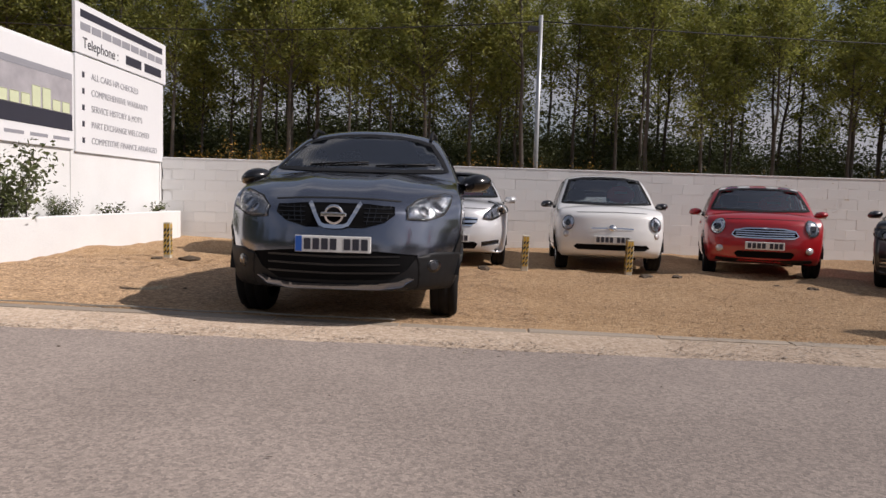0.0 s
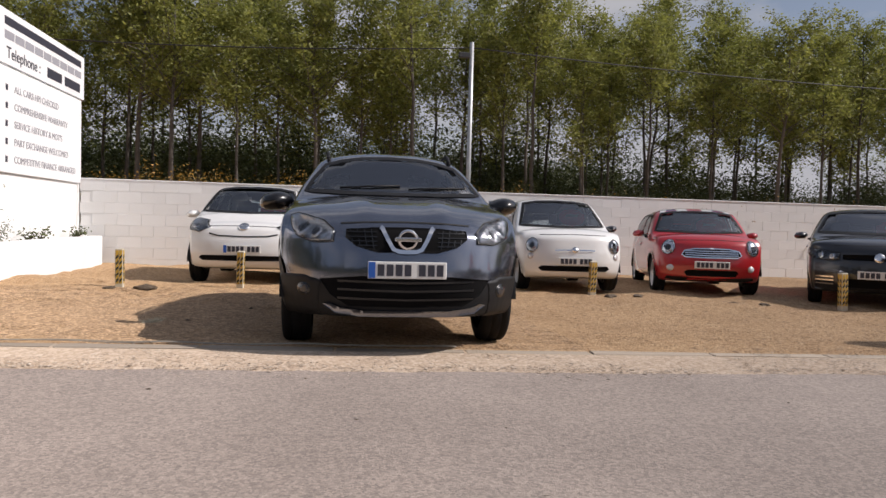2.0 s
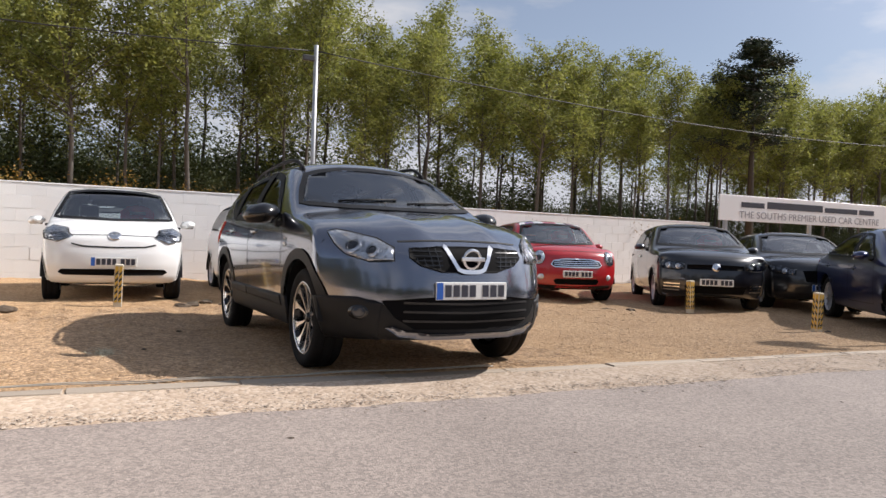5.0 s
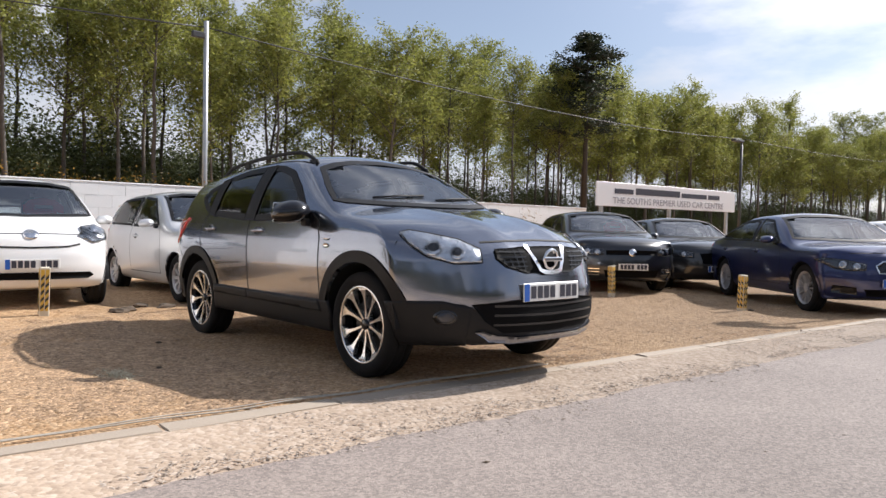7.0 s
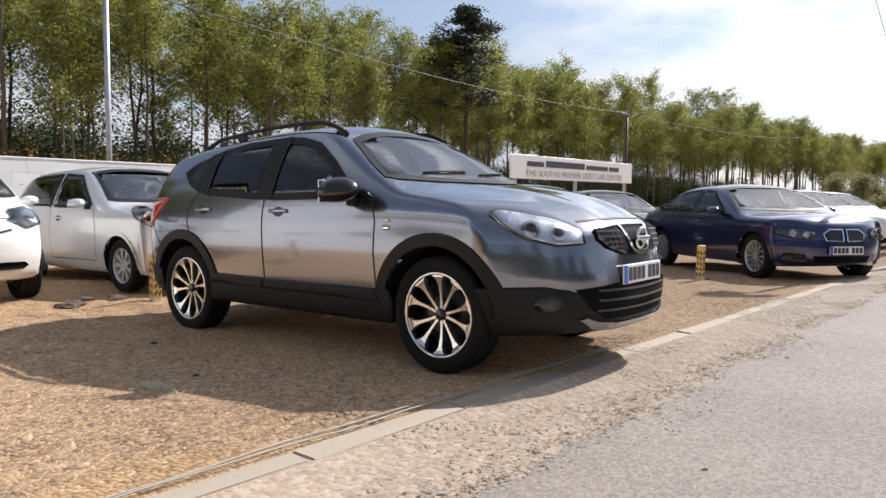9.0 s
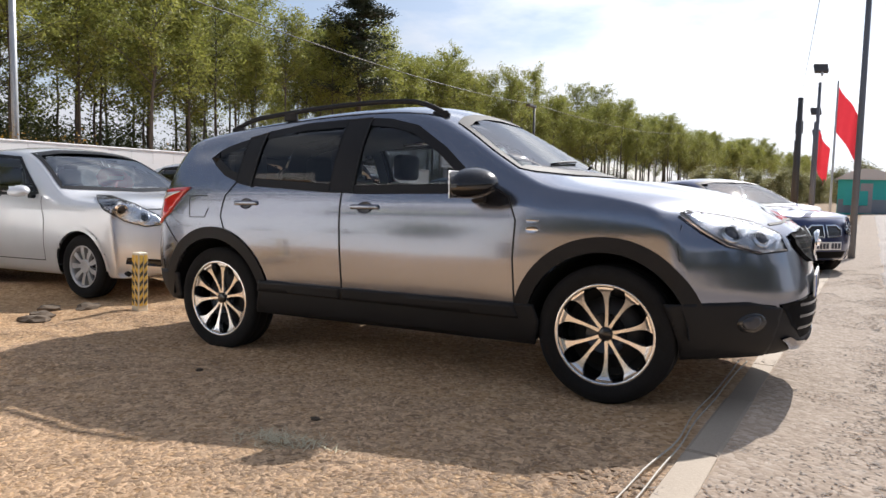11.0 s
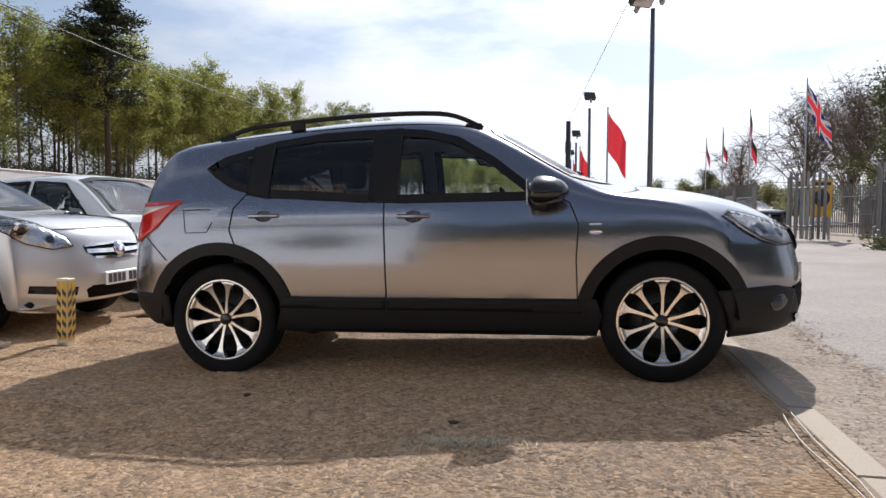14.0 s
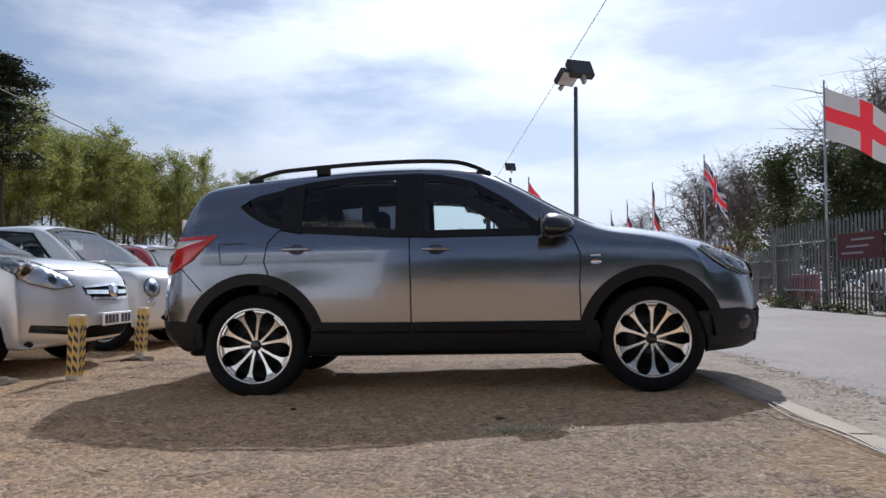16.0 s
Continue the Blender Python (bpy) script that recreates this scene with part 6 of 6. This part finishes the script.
# undergrowth behind the wall
def shrub(name, w, h, n, seed, leaf, label, size=.06, group="undergrowth", stems=9):
    r = random.Random(seed)
    t = thing(name, pose(0, 0, 0), label, "shrub", group)
    pieces, tips = [], []
    for k in range(stems):
        a, L = r.uniform(0, 6.28), r.uniform(.6, 1.0)
        q = [Vector((r.uniform(-.3, .3) * w, r.uniform(-.2, .2) * w, 0))]
        d = Vector((math.cos(a) * .6, math.sin(a) * .5, 1))
        for s in range(4):
            q.append(q[-1] + Vector((d.x * w * .13, d.y * w * .13, h * L / 4)))
            tips.append(tuple(q[-1]))
            d += Vector((r.gauss(0, .4), r.gauss(0, .4), 0))
        pieces.append(tube(q, [.018, .014, .010, .007, .004], 4, False))
    link_mesh("woody_stem", *merge(*pieces), DARKBARK, t)
    link_mesh("foliage", *leaf_cloud(tips, n, w * .13, size, r), leaf, t, smooth=False)
    return t


under = [shrub("shrub", 5.6, 5.2, 3600, 31, DARKLEAF, "dark tangled shrub at the edge of the wood", .13, stems=14), shrub("shrub", 5.0, 7.0, 3600, 32, DARKLEAF, "tall dark shrub at the edge of the wood", .14, stems=14), shrub("gorse_bush", 1.6, 1.75, 3200, 33, GORSE, "gorse bush with orange-yellow flowers behind the wall", .028)]
usedu = [False] * 3


def grow(kind, xx, yy, s):
    m = pose(xx, yy, ground_z(xx, yy) - .05, 0, 0, tr.uniform(0, 360))
    if not usedu[kind]:
        usedu[kind], under[kind].matrix_basis = True, m
        under[kind].scale = (s, s, s)
    else:
        copy_thing(under[kind], m).scale = (s, s, s)


for k in range(34):
    grow(k % 2, -42 + k * 1.9 + tr.uniform(-.8, .8), wood_front(0) + 9 + tr.uniform(0, 14), tr.uniform(.95, 1.35))


for k in range(34):
    xx = -5.5 + k * (.42 if k < 22 else .95) + tr.uniform(-.3, .3) - (0 if k < 22 else 11)
    grow(2, xx, tr.uniform(10.5, 11.3), tr.uniform(.85, 1.12) if k < 22 else tr.uniform(.8, 1.0))
for k in range(150):
    xx = -44 + k * 1.7 + tr.uniform(-1, 1)
    grow(tr.randrange(2), xx, wood_front(xx) + tr.uniform(0, 12), tr.uniform(.40, .85))
for k in range(46):
    grow(k % 2, -50 + k * 2.2 + tr.uniform(-1, 1), wood_front(0) + 36 + tr.uniform(0, 8), tr.uniform(1.4, 1.9))
for k in range(130):
    xx = -48 + k * 2.0 + tr.uniform(-1, 1)
    grow(tr.randrange(2), xx, wood_front(xx) + 18 + tr.uniform(0, 24), tr.uniform(1.15, 1.9) if xx < 18 else tr.uniform(.95, 1.5))
# climbing rose in the planter
rose = shrub("rose_bush", 1.5, 1.05, 1500, 41, ROSELEAF, "straggly rose bush in the white planter", .058, "planter shrubs", 12)
rose.matrix_basis = pose(-5.14, 3.62, .44, 0, 0, 90)
rose.scale = (.66, .6, .85)
r2 = copy_thing(rose, pose(-5.14, 4.75, .44, 0, 0, 250))
r2.scale = (.22, .3, .3)
weed = shrub("weed", .35, .24, 160, 42, ROSELEAF, "small green weed in the planter", .03, "planter shrubs", 6)
weed.matrix_basis = pose(-5.1, 6.28, .44)
copy_thing(weed, pose(-5.15, 8.1, .44, 0, 0, 80))


# ---- poles, cables, lamps ----
def pole(name, x, y, h, r0, r1, material, label, category, m=None):
    p = thing(name, m or pose(x, y, ground_z(x, y) - .2), label, category)
    link_mesh("post", *tube([(0, 0, 0), (0, 0, h * .5), (0, 0, h + .2)], [r0, (r0 + r1) / 2, r1], 12), material, p)
    return p


def flood_head(parent, x, y, z, turn, tilt, s=1.0):
    b = box_bm(-.24 * s, .24 * s, -.07 * s, .07 * s, -.19 * s, .19 * s, .03 * s, 2)
    hd = part("lamp_head", b, DARKSTEEL, parent, "dark floodlight head")
    hd.matrix_basis = pose(x, y, z, tilt, 0, turn)
    part("lamp_glass", box_bm(-.20 * s, .20 * s, -.078 * s, -.072 * s, -.155 * s, .155 * s), CLEARLENS, hd)
    br_ = part("lamp_bracket", box_bm(-.03 * s, .03 * s, -.05 * s, .05 * s, -.34 * s, -.18 * s, .008, 1), STEEL, hd)


wall_pole = pole("cable_pole", 2.52, 10.80, 5.20, .055, .05, STEEL, "slim pale steel pole carrying a cable behind the wall", "pole")
b = box_bm(-.30, -.03, -.05, .05, 5.03, 5.16, .02, 2)
part("lamp_head", b, DARKSTEEL, wall_pole)
lamp_far = pole("lamp_post", 31.0, 13.4, 5.6, .07, .06, DARKSTEEL, "dark lamp post with a flat head by the wood", "lamp post")
part("lamp_head", box_bm(-.9, .05, -.12, .12, 5.75, 5.87, .03, 2), DARKSTEEL, lamp_far)


def cable(a, b, sag, r=.014, label="thin black overhead cable between poles"):
    a, b = Vector(a), Vector(b)
    pts = [a.lerp(b, k / 30) - Vector((0, 0, sag * 4 * (k / 30) * (1 - k / 30))) for k in range(31)]
    return tagged(link_mesh("overhead_cable", *tube(pts, r, 5), CABLE), label, "cable", "overhead cables")


cable((2.52, 10.80, 5.0), (-24, 12.6, 6.3), .75)
cable((2.52, 10.80, 5.0), (31.0, 13.4, 5.6), .40)
cable((31.0, 13.4, 5.6), (80.0, 15.5, 8.0), .5)
cable((-60.0, -5.3, 6.4), (24.0, .5, 4.5), .0, .006)

for x, y, h, two in ((10.6, -1.18, 5.17, True), (20.0, -.20, 4.46, False), (28.0, .14, 4.05, False), (36.0, .33, 3.85, False)):
    lp = pole("floodlight_pole", x, y, h - ground_z(x, y), .062, .045, POLEGREY, "tall grey pole with a floodlight head" if not two else "tall grey pole with two floodlight heads", "lamp post")
    zt = h - ground_z(x, y) + .45
    flood_head(lp, .0, -.10 if two else 0, zt + .16, 110, 30, 1.25 if two else .8)
    if two:
        flood_head(lp, .0, .20, zt - .02, -60, 50, 1.05)
for x, y, h in ((24.0, .5, 4.52), (50, 2.0, 4.9)):
    tp = pole("timber_pole", x, y, h - ground_z(x, y), .12, .09, DARKSTEEL, "dark timber pole with a small box", "pole")
    part("pole_box", box_bm(.08, .30, -.12, .12, h - .9, h - .45, .02, 2), DARKSTEEL, tp)


# ---- flags ----
def flag(x, y, h, w, drop, kind, seed, turn):
    r = random.Random(seed)
    f = pole("flagpole", x, y, h - ground_z(x, y), .035, .022, STEEL, {"red": "pale flagpole with a red flag", "cross": "pale flagpole flying a white flag with a red cross", "union": "pale flagpole with a red, white and blue flag", "dark": "pale flagpole with a drooping dark and red flag"}[kind], "flag")
    f["group"] = "flags"
    zt = h - ground_z(x, y) + .12
    nu, nv = 24, 14
    H_ = drop
    ca, sa = math.cos(radians(turn)), math.sin(radians(turn))

    def at(u, v, off=0.0):
        ph = seed + u * 7.5 + v * 1.2
        d = .10 * math.sin(ph) * (.15 + u) + off
        l_ = u * w
        sag = {"cross": .30, "red": 1.05, "union": .95, "dark": 1.5}[kind] * u * w + .05 * math.sin(ph + 1) * u
        l2 = l_ * {"cross": .95, "red": .70, "union": .55, "dark": .28}[kind]
        return Vector((ca * l2 - sa * d, sa * l2 + ca * d, zt - .06 - v * H_ - sag))

    def piece(cond, material, name, off):
        vs, fs, ix = [], [], {}
        for i in range(nu):
            for j in range(nv):
                if cond((i + .5) / nu, (j + .5) / nv):
                    q = []
                    for a, b in ((i, j), (i + 1, j), (i + 1, j + 1), (i, j + 1)):
                        if (a, b) not in ix:
                            ix[a, b] = len(vs)
                            vs.append(at(a / nu, b / nv, off))
                        q.append(ix[a, b])
                    fs.append(tuple(q))
        if fs:
            link_mesh(name, vs, fs, material, f)

    if kind == "red":
        piece(lambda u, v: True, REDCLOTH, "flag_cloth", 0)
    elif kind == "dark":
        piece(lambda u, v: v < .5, GREENCLOTH, "flag_cloth", 0)
        piece(lambda u, v: v >= .5, REDCLOTH, "flag_cloth", 0)
    elif kind == "cross":
        cr = lambda u, v: abs(u - .5) < .075 or abs(v - .5) < .12
        piece(lambda u, v: not cr(u, v), WHITECLOTH, "flag_field", 0)
        piece(cr, REDCLOTH, "flag_cross", 0)
    else:
        cr = lambda u, v: abs(u - .5) < .07 or abs(v - .5) < .11
        cw = lambda u, v: (abs(u - .5) < .13 or abs(v - .5) < .2 or abs(abs(u - .5) - abs(v - .5)) < .09)
        piece(cr, REDCLOTH, "flag_cross", 0)
        piece(lambda u, v: cw(u, v) and not cr(u, v), WHITECLOTH, "flag_white", 0)
        piece(lambda u, v: not cw(u, v), BLUECLOTH, "flag_field", 0)
    return f


flag(11.1, -6.98, 5.42, 2.25, 1.2, "cross", 1, -78)
flag(20.0, -7.11, 5.28, 1.45, .85, "union", 2, -80)
flag(28.0, -7.3, 5.42, 1.1, .9, "dark", 3, -60)
flag(34.0, -7.41, 5.3, .9, .7, "dark", 4, -60)
flag(40.0, -7.7, 5.35, .9, .7, "dark", 5, -80)
flag(18.0, -.70, 4.2, .85, 1.2, "red", 6, -85)
flag(27.0, -.02, 3.8, .7, 1.35, "red", 7, -130)
flag(34.0, .20, 3.7, .9, 1.1, "red", 8, -140)


# ---- palisade fence ----
def palisade(pts, h, name, label):
    f = tagged(new(name), label, "fence")
    pale_bm = bmesh.new()
    prof = [(-.045, .014), (-.025, 0), (0, .012), (.025, 0), (.045, .014)]
    vs = [pale_bm.verts.new((u, v, z)) for z in (0, h - .10) for u, v in prof] + [pale_bm.verts.new((u * .1, v, h)) for u, v in prof]
    for rr in range(2):
        for k in range(4):
            pale_bm.faces.new((vs[rr * 5 + k], vs[rr * 5 + k + 1], vs[rr * 5 + k + 6], vs[rr * 5 + k + 5]))
    bmesh.ops.solidify(pale_bm, geom=pale_bm.faces[:], thickness=.004)
    me = bpy.data.meshes.new("pale")
    pale_bm.to_mesh(me)
    pale_bm.free()
    me.materials.append(FENCESTEEL)
    for a, b in zip(pts, pts[1:]):
        a, b = Vector((*a, ground_z(*a))), Vector((*b, ground_z(*b)))
        d = b - a
        ang = math.degrees(math.atan2(d.y, d.x))
        n = int(d.length / .155)
        for k in range(n):
            p = a.lerp(b, (k + .5) / n)
            o = new("pale", me)
            o.parent = f
            o.matrix_basis = pose(p.x, p.y, p.z + .06, 0, 0, ang)
        for z in (.45, h - .45):
            nrm = Vector((-d.y, d.x, 0)).normalized() * .035
            link_mesh("rail", *tube([a + nrm + Vector((0, 0, z)), b + nrm + Vector((0, 0, z))], .028, 4), FENCESTEEL, f, smooth=False)
        for k in range(int(d.length / 2.75) + 1):
            p = a + d.normalized() * min(2.75 * k, d.length)
            pb = box_bm(-.05, .05, .05, .15, -.2, h - .12, .004, 1)
            o = part("fence_post", pb, FENCESTEEL, f)
            o.matrix_basis = pose(p.x, p.y, p.z, 0, 0, ang)
    return f


palisade([(14.0, -6.89), (8.3, -6.95), (3.6, -7.02)], 2.05, "palisade_fence", "grey galvanised steel palisade fence along the road")
palisade([(20.0, -5.66), (30.0, -5.66)], 1.8, "palisade_fence", "grey steel palisade fence beyond the gateway")
palisade([(18.2, -6.1), (17.5, -7.0)], 2.05, "palisade_fence", "open steel palisade gate leaf beside the gateway")
palisade([(19.8, -8.7), (15.5, -8.1)], 1.25, "palisade_fence", "low steel fence set back behind the gateway")
palisade([(28.5, -9.3), (20.5, -10.6)], 1.9, "palisade_fence", "steel fence seen behind the gateway")
banner = thing("fence_banner", pose(10.4, -6.88, ground_z(9.5, -6.9), 0, 0, 180.6), "dark red printed banner tied to the steel fence", "banner")
part("cloth", box_bm(0, 1.70, -.015, .005, 1.14, 1.70, .004, 1), mat("banner_red", (.075, .008, .012), .6, 0, .3, 2, 20, 0), banner)
for k in range(3):
    part("print_shape", box_bm(.15 + .2 * k, 1.0 + .2 * k, -.020, -.017, 1.25 + .14 * k, 1.29 + .14 * k), GREYTEXT, banner)
bn2 = thing("fence_banner", pose(23.5, -5.58, ground_z(23.5, -5.6), 0, 0, 0), "pale printed banner tied to the far fence", "banner")
part("cloth", box_bm(-.8, .8, -.01, .01, .55, 1.45, .004, 1), GREYTEXT, bn2)
part("print_shape", box_bm(-.6, .6, .011, .014, .85, 1.3), WHITECLOTH, bn2)
ys = thing("yellow_sign", pose(18.4, -7.12, ground_z(18.4, -7.1), 0, 0, -72), "yellow warning board with a dark round symbol on posts", "sign")
part("panel", box_bm(-.36, .36, -.01, .01, .72, 1.85, .004, 1), YELLOW, ys)
bc = bmesh.new()
bmesh.ops.create_cone(bc, cap_ends=True, segments=24, radius1=.27, radius2=.27, depth=.01)
for v in bc.verts:
    v.co = Vector((v.co.x, v.co.z - .016, v.co.y + 1.30))
part("symbol_disc", bc, DARKTEXT, ys)
part("print_bar", box_bm(-.30, .30, -.014, -.011, 1.68, 1.78), DARKTEXT, ys)
for sx in (-.3, .3):
    part("post", box_bm(sx - .03, sx + .03, .01, .07, -.2, 1.8, .004, 1), STEEL, ys)
tagged(part("red_barrier", box_bm(15.6, 19.0, -8.95, -8.85, ground_z(17, -8.9), ground_z(17, -8.9) + .9, .02, 2), mat("barrier_red", (.30, .02, .03), .6, 0, .2, 3, 30, 0)), "low red barrier boards behind the gateway", "barrier")

# ---- long sign by the wood ----
bs = thing("long_sign", pose(13.74, 9.16, -.06, 0, 0, -3.6), "long white sign board on posts in front of the wood", "sign")
part("panel", box_bm(0, 6.63, 0, .05, 1.73, 2.455, .005, 1), BOARD, bs)
for k, (a, w_) in enumerate(((.72, .80), (1.62, 2.05), (3.75, 1.30), (5.12, .62))):
    part("address_bar", box_bm(a, a + w_, -.006, -.002, 2.12, 2.27 + (.05 if k == 1 else 0)), DARKTEXT, bs, "dark bar of lettering")
text("THE SOUTHS PREMIER USED CAR CENTRE", .282, pose(.66, -.006, 1.82, 90, 0, 0), GREYTEXT, bs)
for xx in (.3, 3.3, 6.3):
    part("post", box_bm(xx - .05, xx + .05, .06, .15, -.4, 2.42, .006, 1), STEEL, bs)

bs.scale = (1.13, 1, 1)

# ---- far buildings and woods ----
kz = ground_z(52.5, -2.35)
kiosk = thing("teal_building", pose(52.5, -2.35, kz), "small teal building with a pale low-pitched roof beside the road", "building")
part("wall", box_bm(-2.5, 2.5, -1.66, 1.66, -.3, 2.25, .02, 1), TEAL, kiosk)
part("base_panel", box_bm(-2.53, -2.50, -1.62, 1.62, .05, .95, .01, 1), mat("kiosk_grey_blue", (.20, .24, .29), .6, 0, .15, 1, 20, .1), kiosk, "grey-blue lower panels")
roof_line = [(-1.9, 2.22), (-1.2, 2.68), (-.5, 2.90), (.2, 2.96), (.9, 2.80), (1.9, 2.26)]
rvs = [(xx, yy, zz) for xx in (-2.75, 2.75) for yy, zz in roof_line] + [(xx, yy, zz - .10) for xx in (-2.75, 2.75) for yy, zz in roof_line]
rfs = [(k, k + 6, k + 7, k + 1) for k in range(5)] + [(k + 12, k + 13, k + 19, k + 18) for k in range(5)] + [tuple(range(6)), tuple(range(11, 5, -1))]
link_mesh("roof", rvs, rfs, ROOFGREY, kiosk, "pale low arched roof", smooth=False)
part("door", box_bm(-2.55, -2.50, -.35, .35, .05, 2.0, .01, 1), GREYTEXT, kiosk)
part("hoarding", box_bm(-2.60, -2.56, -.1, 1.3, .55, 1.5, .01, 1), TEAL, kiosk)
k2 = thing("green_shed", pose(62, -8.75, ground_z(62, -8.7)), "low teal shed beyond the fence", "building")
part("wall", box_bm(-2, 2, -1.3, 1.3, -.3, 2.35, .02, 1), mat("shed_green", (.03, .19, .18), .6, 0, .15, 1, 20, .1), k2)
part("roof", box_bm(-2.3, 2.3, -1.5, 1.5, 2.35, 2.6, .02, 1), ROOFGREY, k2)

far = [tree_thing("far_tree", h, 51 + k, 22, .06, 3.6, .16, 4200, .22, .75, FARLEAF, BARK, "spring tree in the distance at the end of the road", .7, 3) for k, h in enumerate((8.0, 9.5))]
fu = [False, False]
for k in range(96):
    xx, yy = 135 + tr.uniform(0, 50), -60 + k * .92 + tr.uniform(-1.5, 1.5)
    m = pose(xx, yy, ground_z(xx, yy) - .5, 0, 0, tr.uniform(0, 360))
    i = k % 2
    if not fu[i]:
        fu[i], far[i].matrix_basis = True, m
    else:
        c = copy_thing(far[i], m)
        s = tr.uniform(.5, .8)
        c.scale = (s * 1.15, s * 1.15, s)
bare = tree_thing("bare_tree", 10.5, 61, 42, .22, 5.6, .22, 0, .1, .3, FARLEAF, TWIG, "large bare tree not yet in leaf beyond the fence", 1.7, 40)
for k, (xx, yy, s) in enumerate(((48.4, -16.0, .92), (47.7, -18.6, 1.0), (47, -20.9, 1.0), (28.7, -18.2, 1.08), (62, -14.8, .75), (52, -20.1, .95), (31, -19.8, 1.05))):
    m = pose(xx, yy, ground_z(xx, yy) - .3, 0, 0, 70 * k)
    if k == 0:
        bare.matrix_basis = m
        bare.scale = (s * .86, s * .86, s * .86)
    else:
        copy_thing(bare, m).scale = (s * .86, s * .86, s * .86)
ever = tree_thing("evergreen_tree", 9.5, 71, 30, .10, 3.0, .22, 12000, .11, .5, DARKLEAF, DARKBARK, "dense dark evergreen tree beyond the fence", .5, 4)
for k, (xx, yy, s) in enumerate(((34.3, -16.2, .85), (28, -15.8, .74), (25.7, -16.2, .70), (24, -17.1, .74), (84, -15.8, .6), (21.5, -17.0, .74))):
    m = pose(xx, yy, ground_z(xx, yy) - .3, 0, 0, 50 * k)
    if k == 0:
        ever.matrix_basis = m
        ever.scale = (s, s, s)
    else:
        copy_thing(ever, m).scale = (s, s, s)
verge = shrub("verge_weeds", 1.3, .28, 420, 81, ROSELEAF, "low green weeds at the foot of the steel fence", .05, "verge weeds", 8)
verge.matrix_basis = pose(13.2, -6.72, ground_z(13.2, -6.7))
for k in range(9):
    c = copy_thing(verge, pose(5.0 + k * 1.0, -6.82 + tr.uniform(-.15, .15), ground_z(5 + k, -6.8), 0, 0, tr.uniform(0, 360)))
    s = tr.uniform(.35, .75)
    c.scale = (s, s * .6, s)


# ---- trees that close the place behind the road ----
for k in range(30):
    a = radians(150 + k * 4.6)
    d = 30 + 6 * (k % 3) + tr.uniform(-2, 2)
    xx, yy = -2 + d * math.cos(a), 1 + d * math.sin(a)
    copy_thing(ever, pose(xx, yy, ground_z(xx, yy) - .3, 0, 0, 47 * k)).scale = (1.1, 1.1, tr.uniform(.8, 1.05))

# dark timber fence along the far side of the road
TIMBER = mat("weathered_timber", (0.045, 0.034, 0.026), 0.9, 0, 0.3, 2, 30, 0.2, 0.004, objrand=0.4)
fence_w = thing("timber_fence", pose(36, -6.5, ground_z(36, -6.5)), "dark weathered timber fence beside the road", "fence")
fr2 = random.Random(77)
for k in range(60):
    hh = fr2.uniform(1.05, 1.2) + (.35 if 22 < k < 30 else 0)
    part("board", box_bm(.30 * k, .30 * k + .26, -.02 + .004 * k, .02 + .004 * k, -.5, hh, .006, 1), TIMBER, fence_w)
for k in range(7):
    part("post", box_bm(3.0 * k - .06, 3.0 * k + .06, .03 + .04 * k, .15 + .04 * k, -.5, 1.35, .01, 1), TIMBER, fence_w)
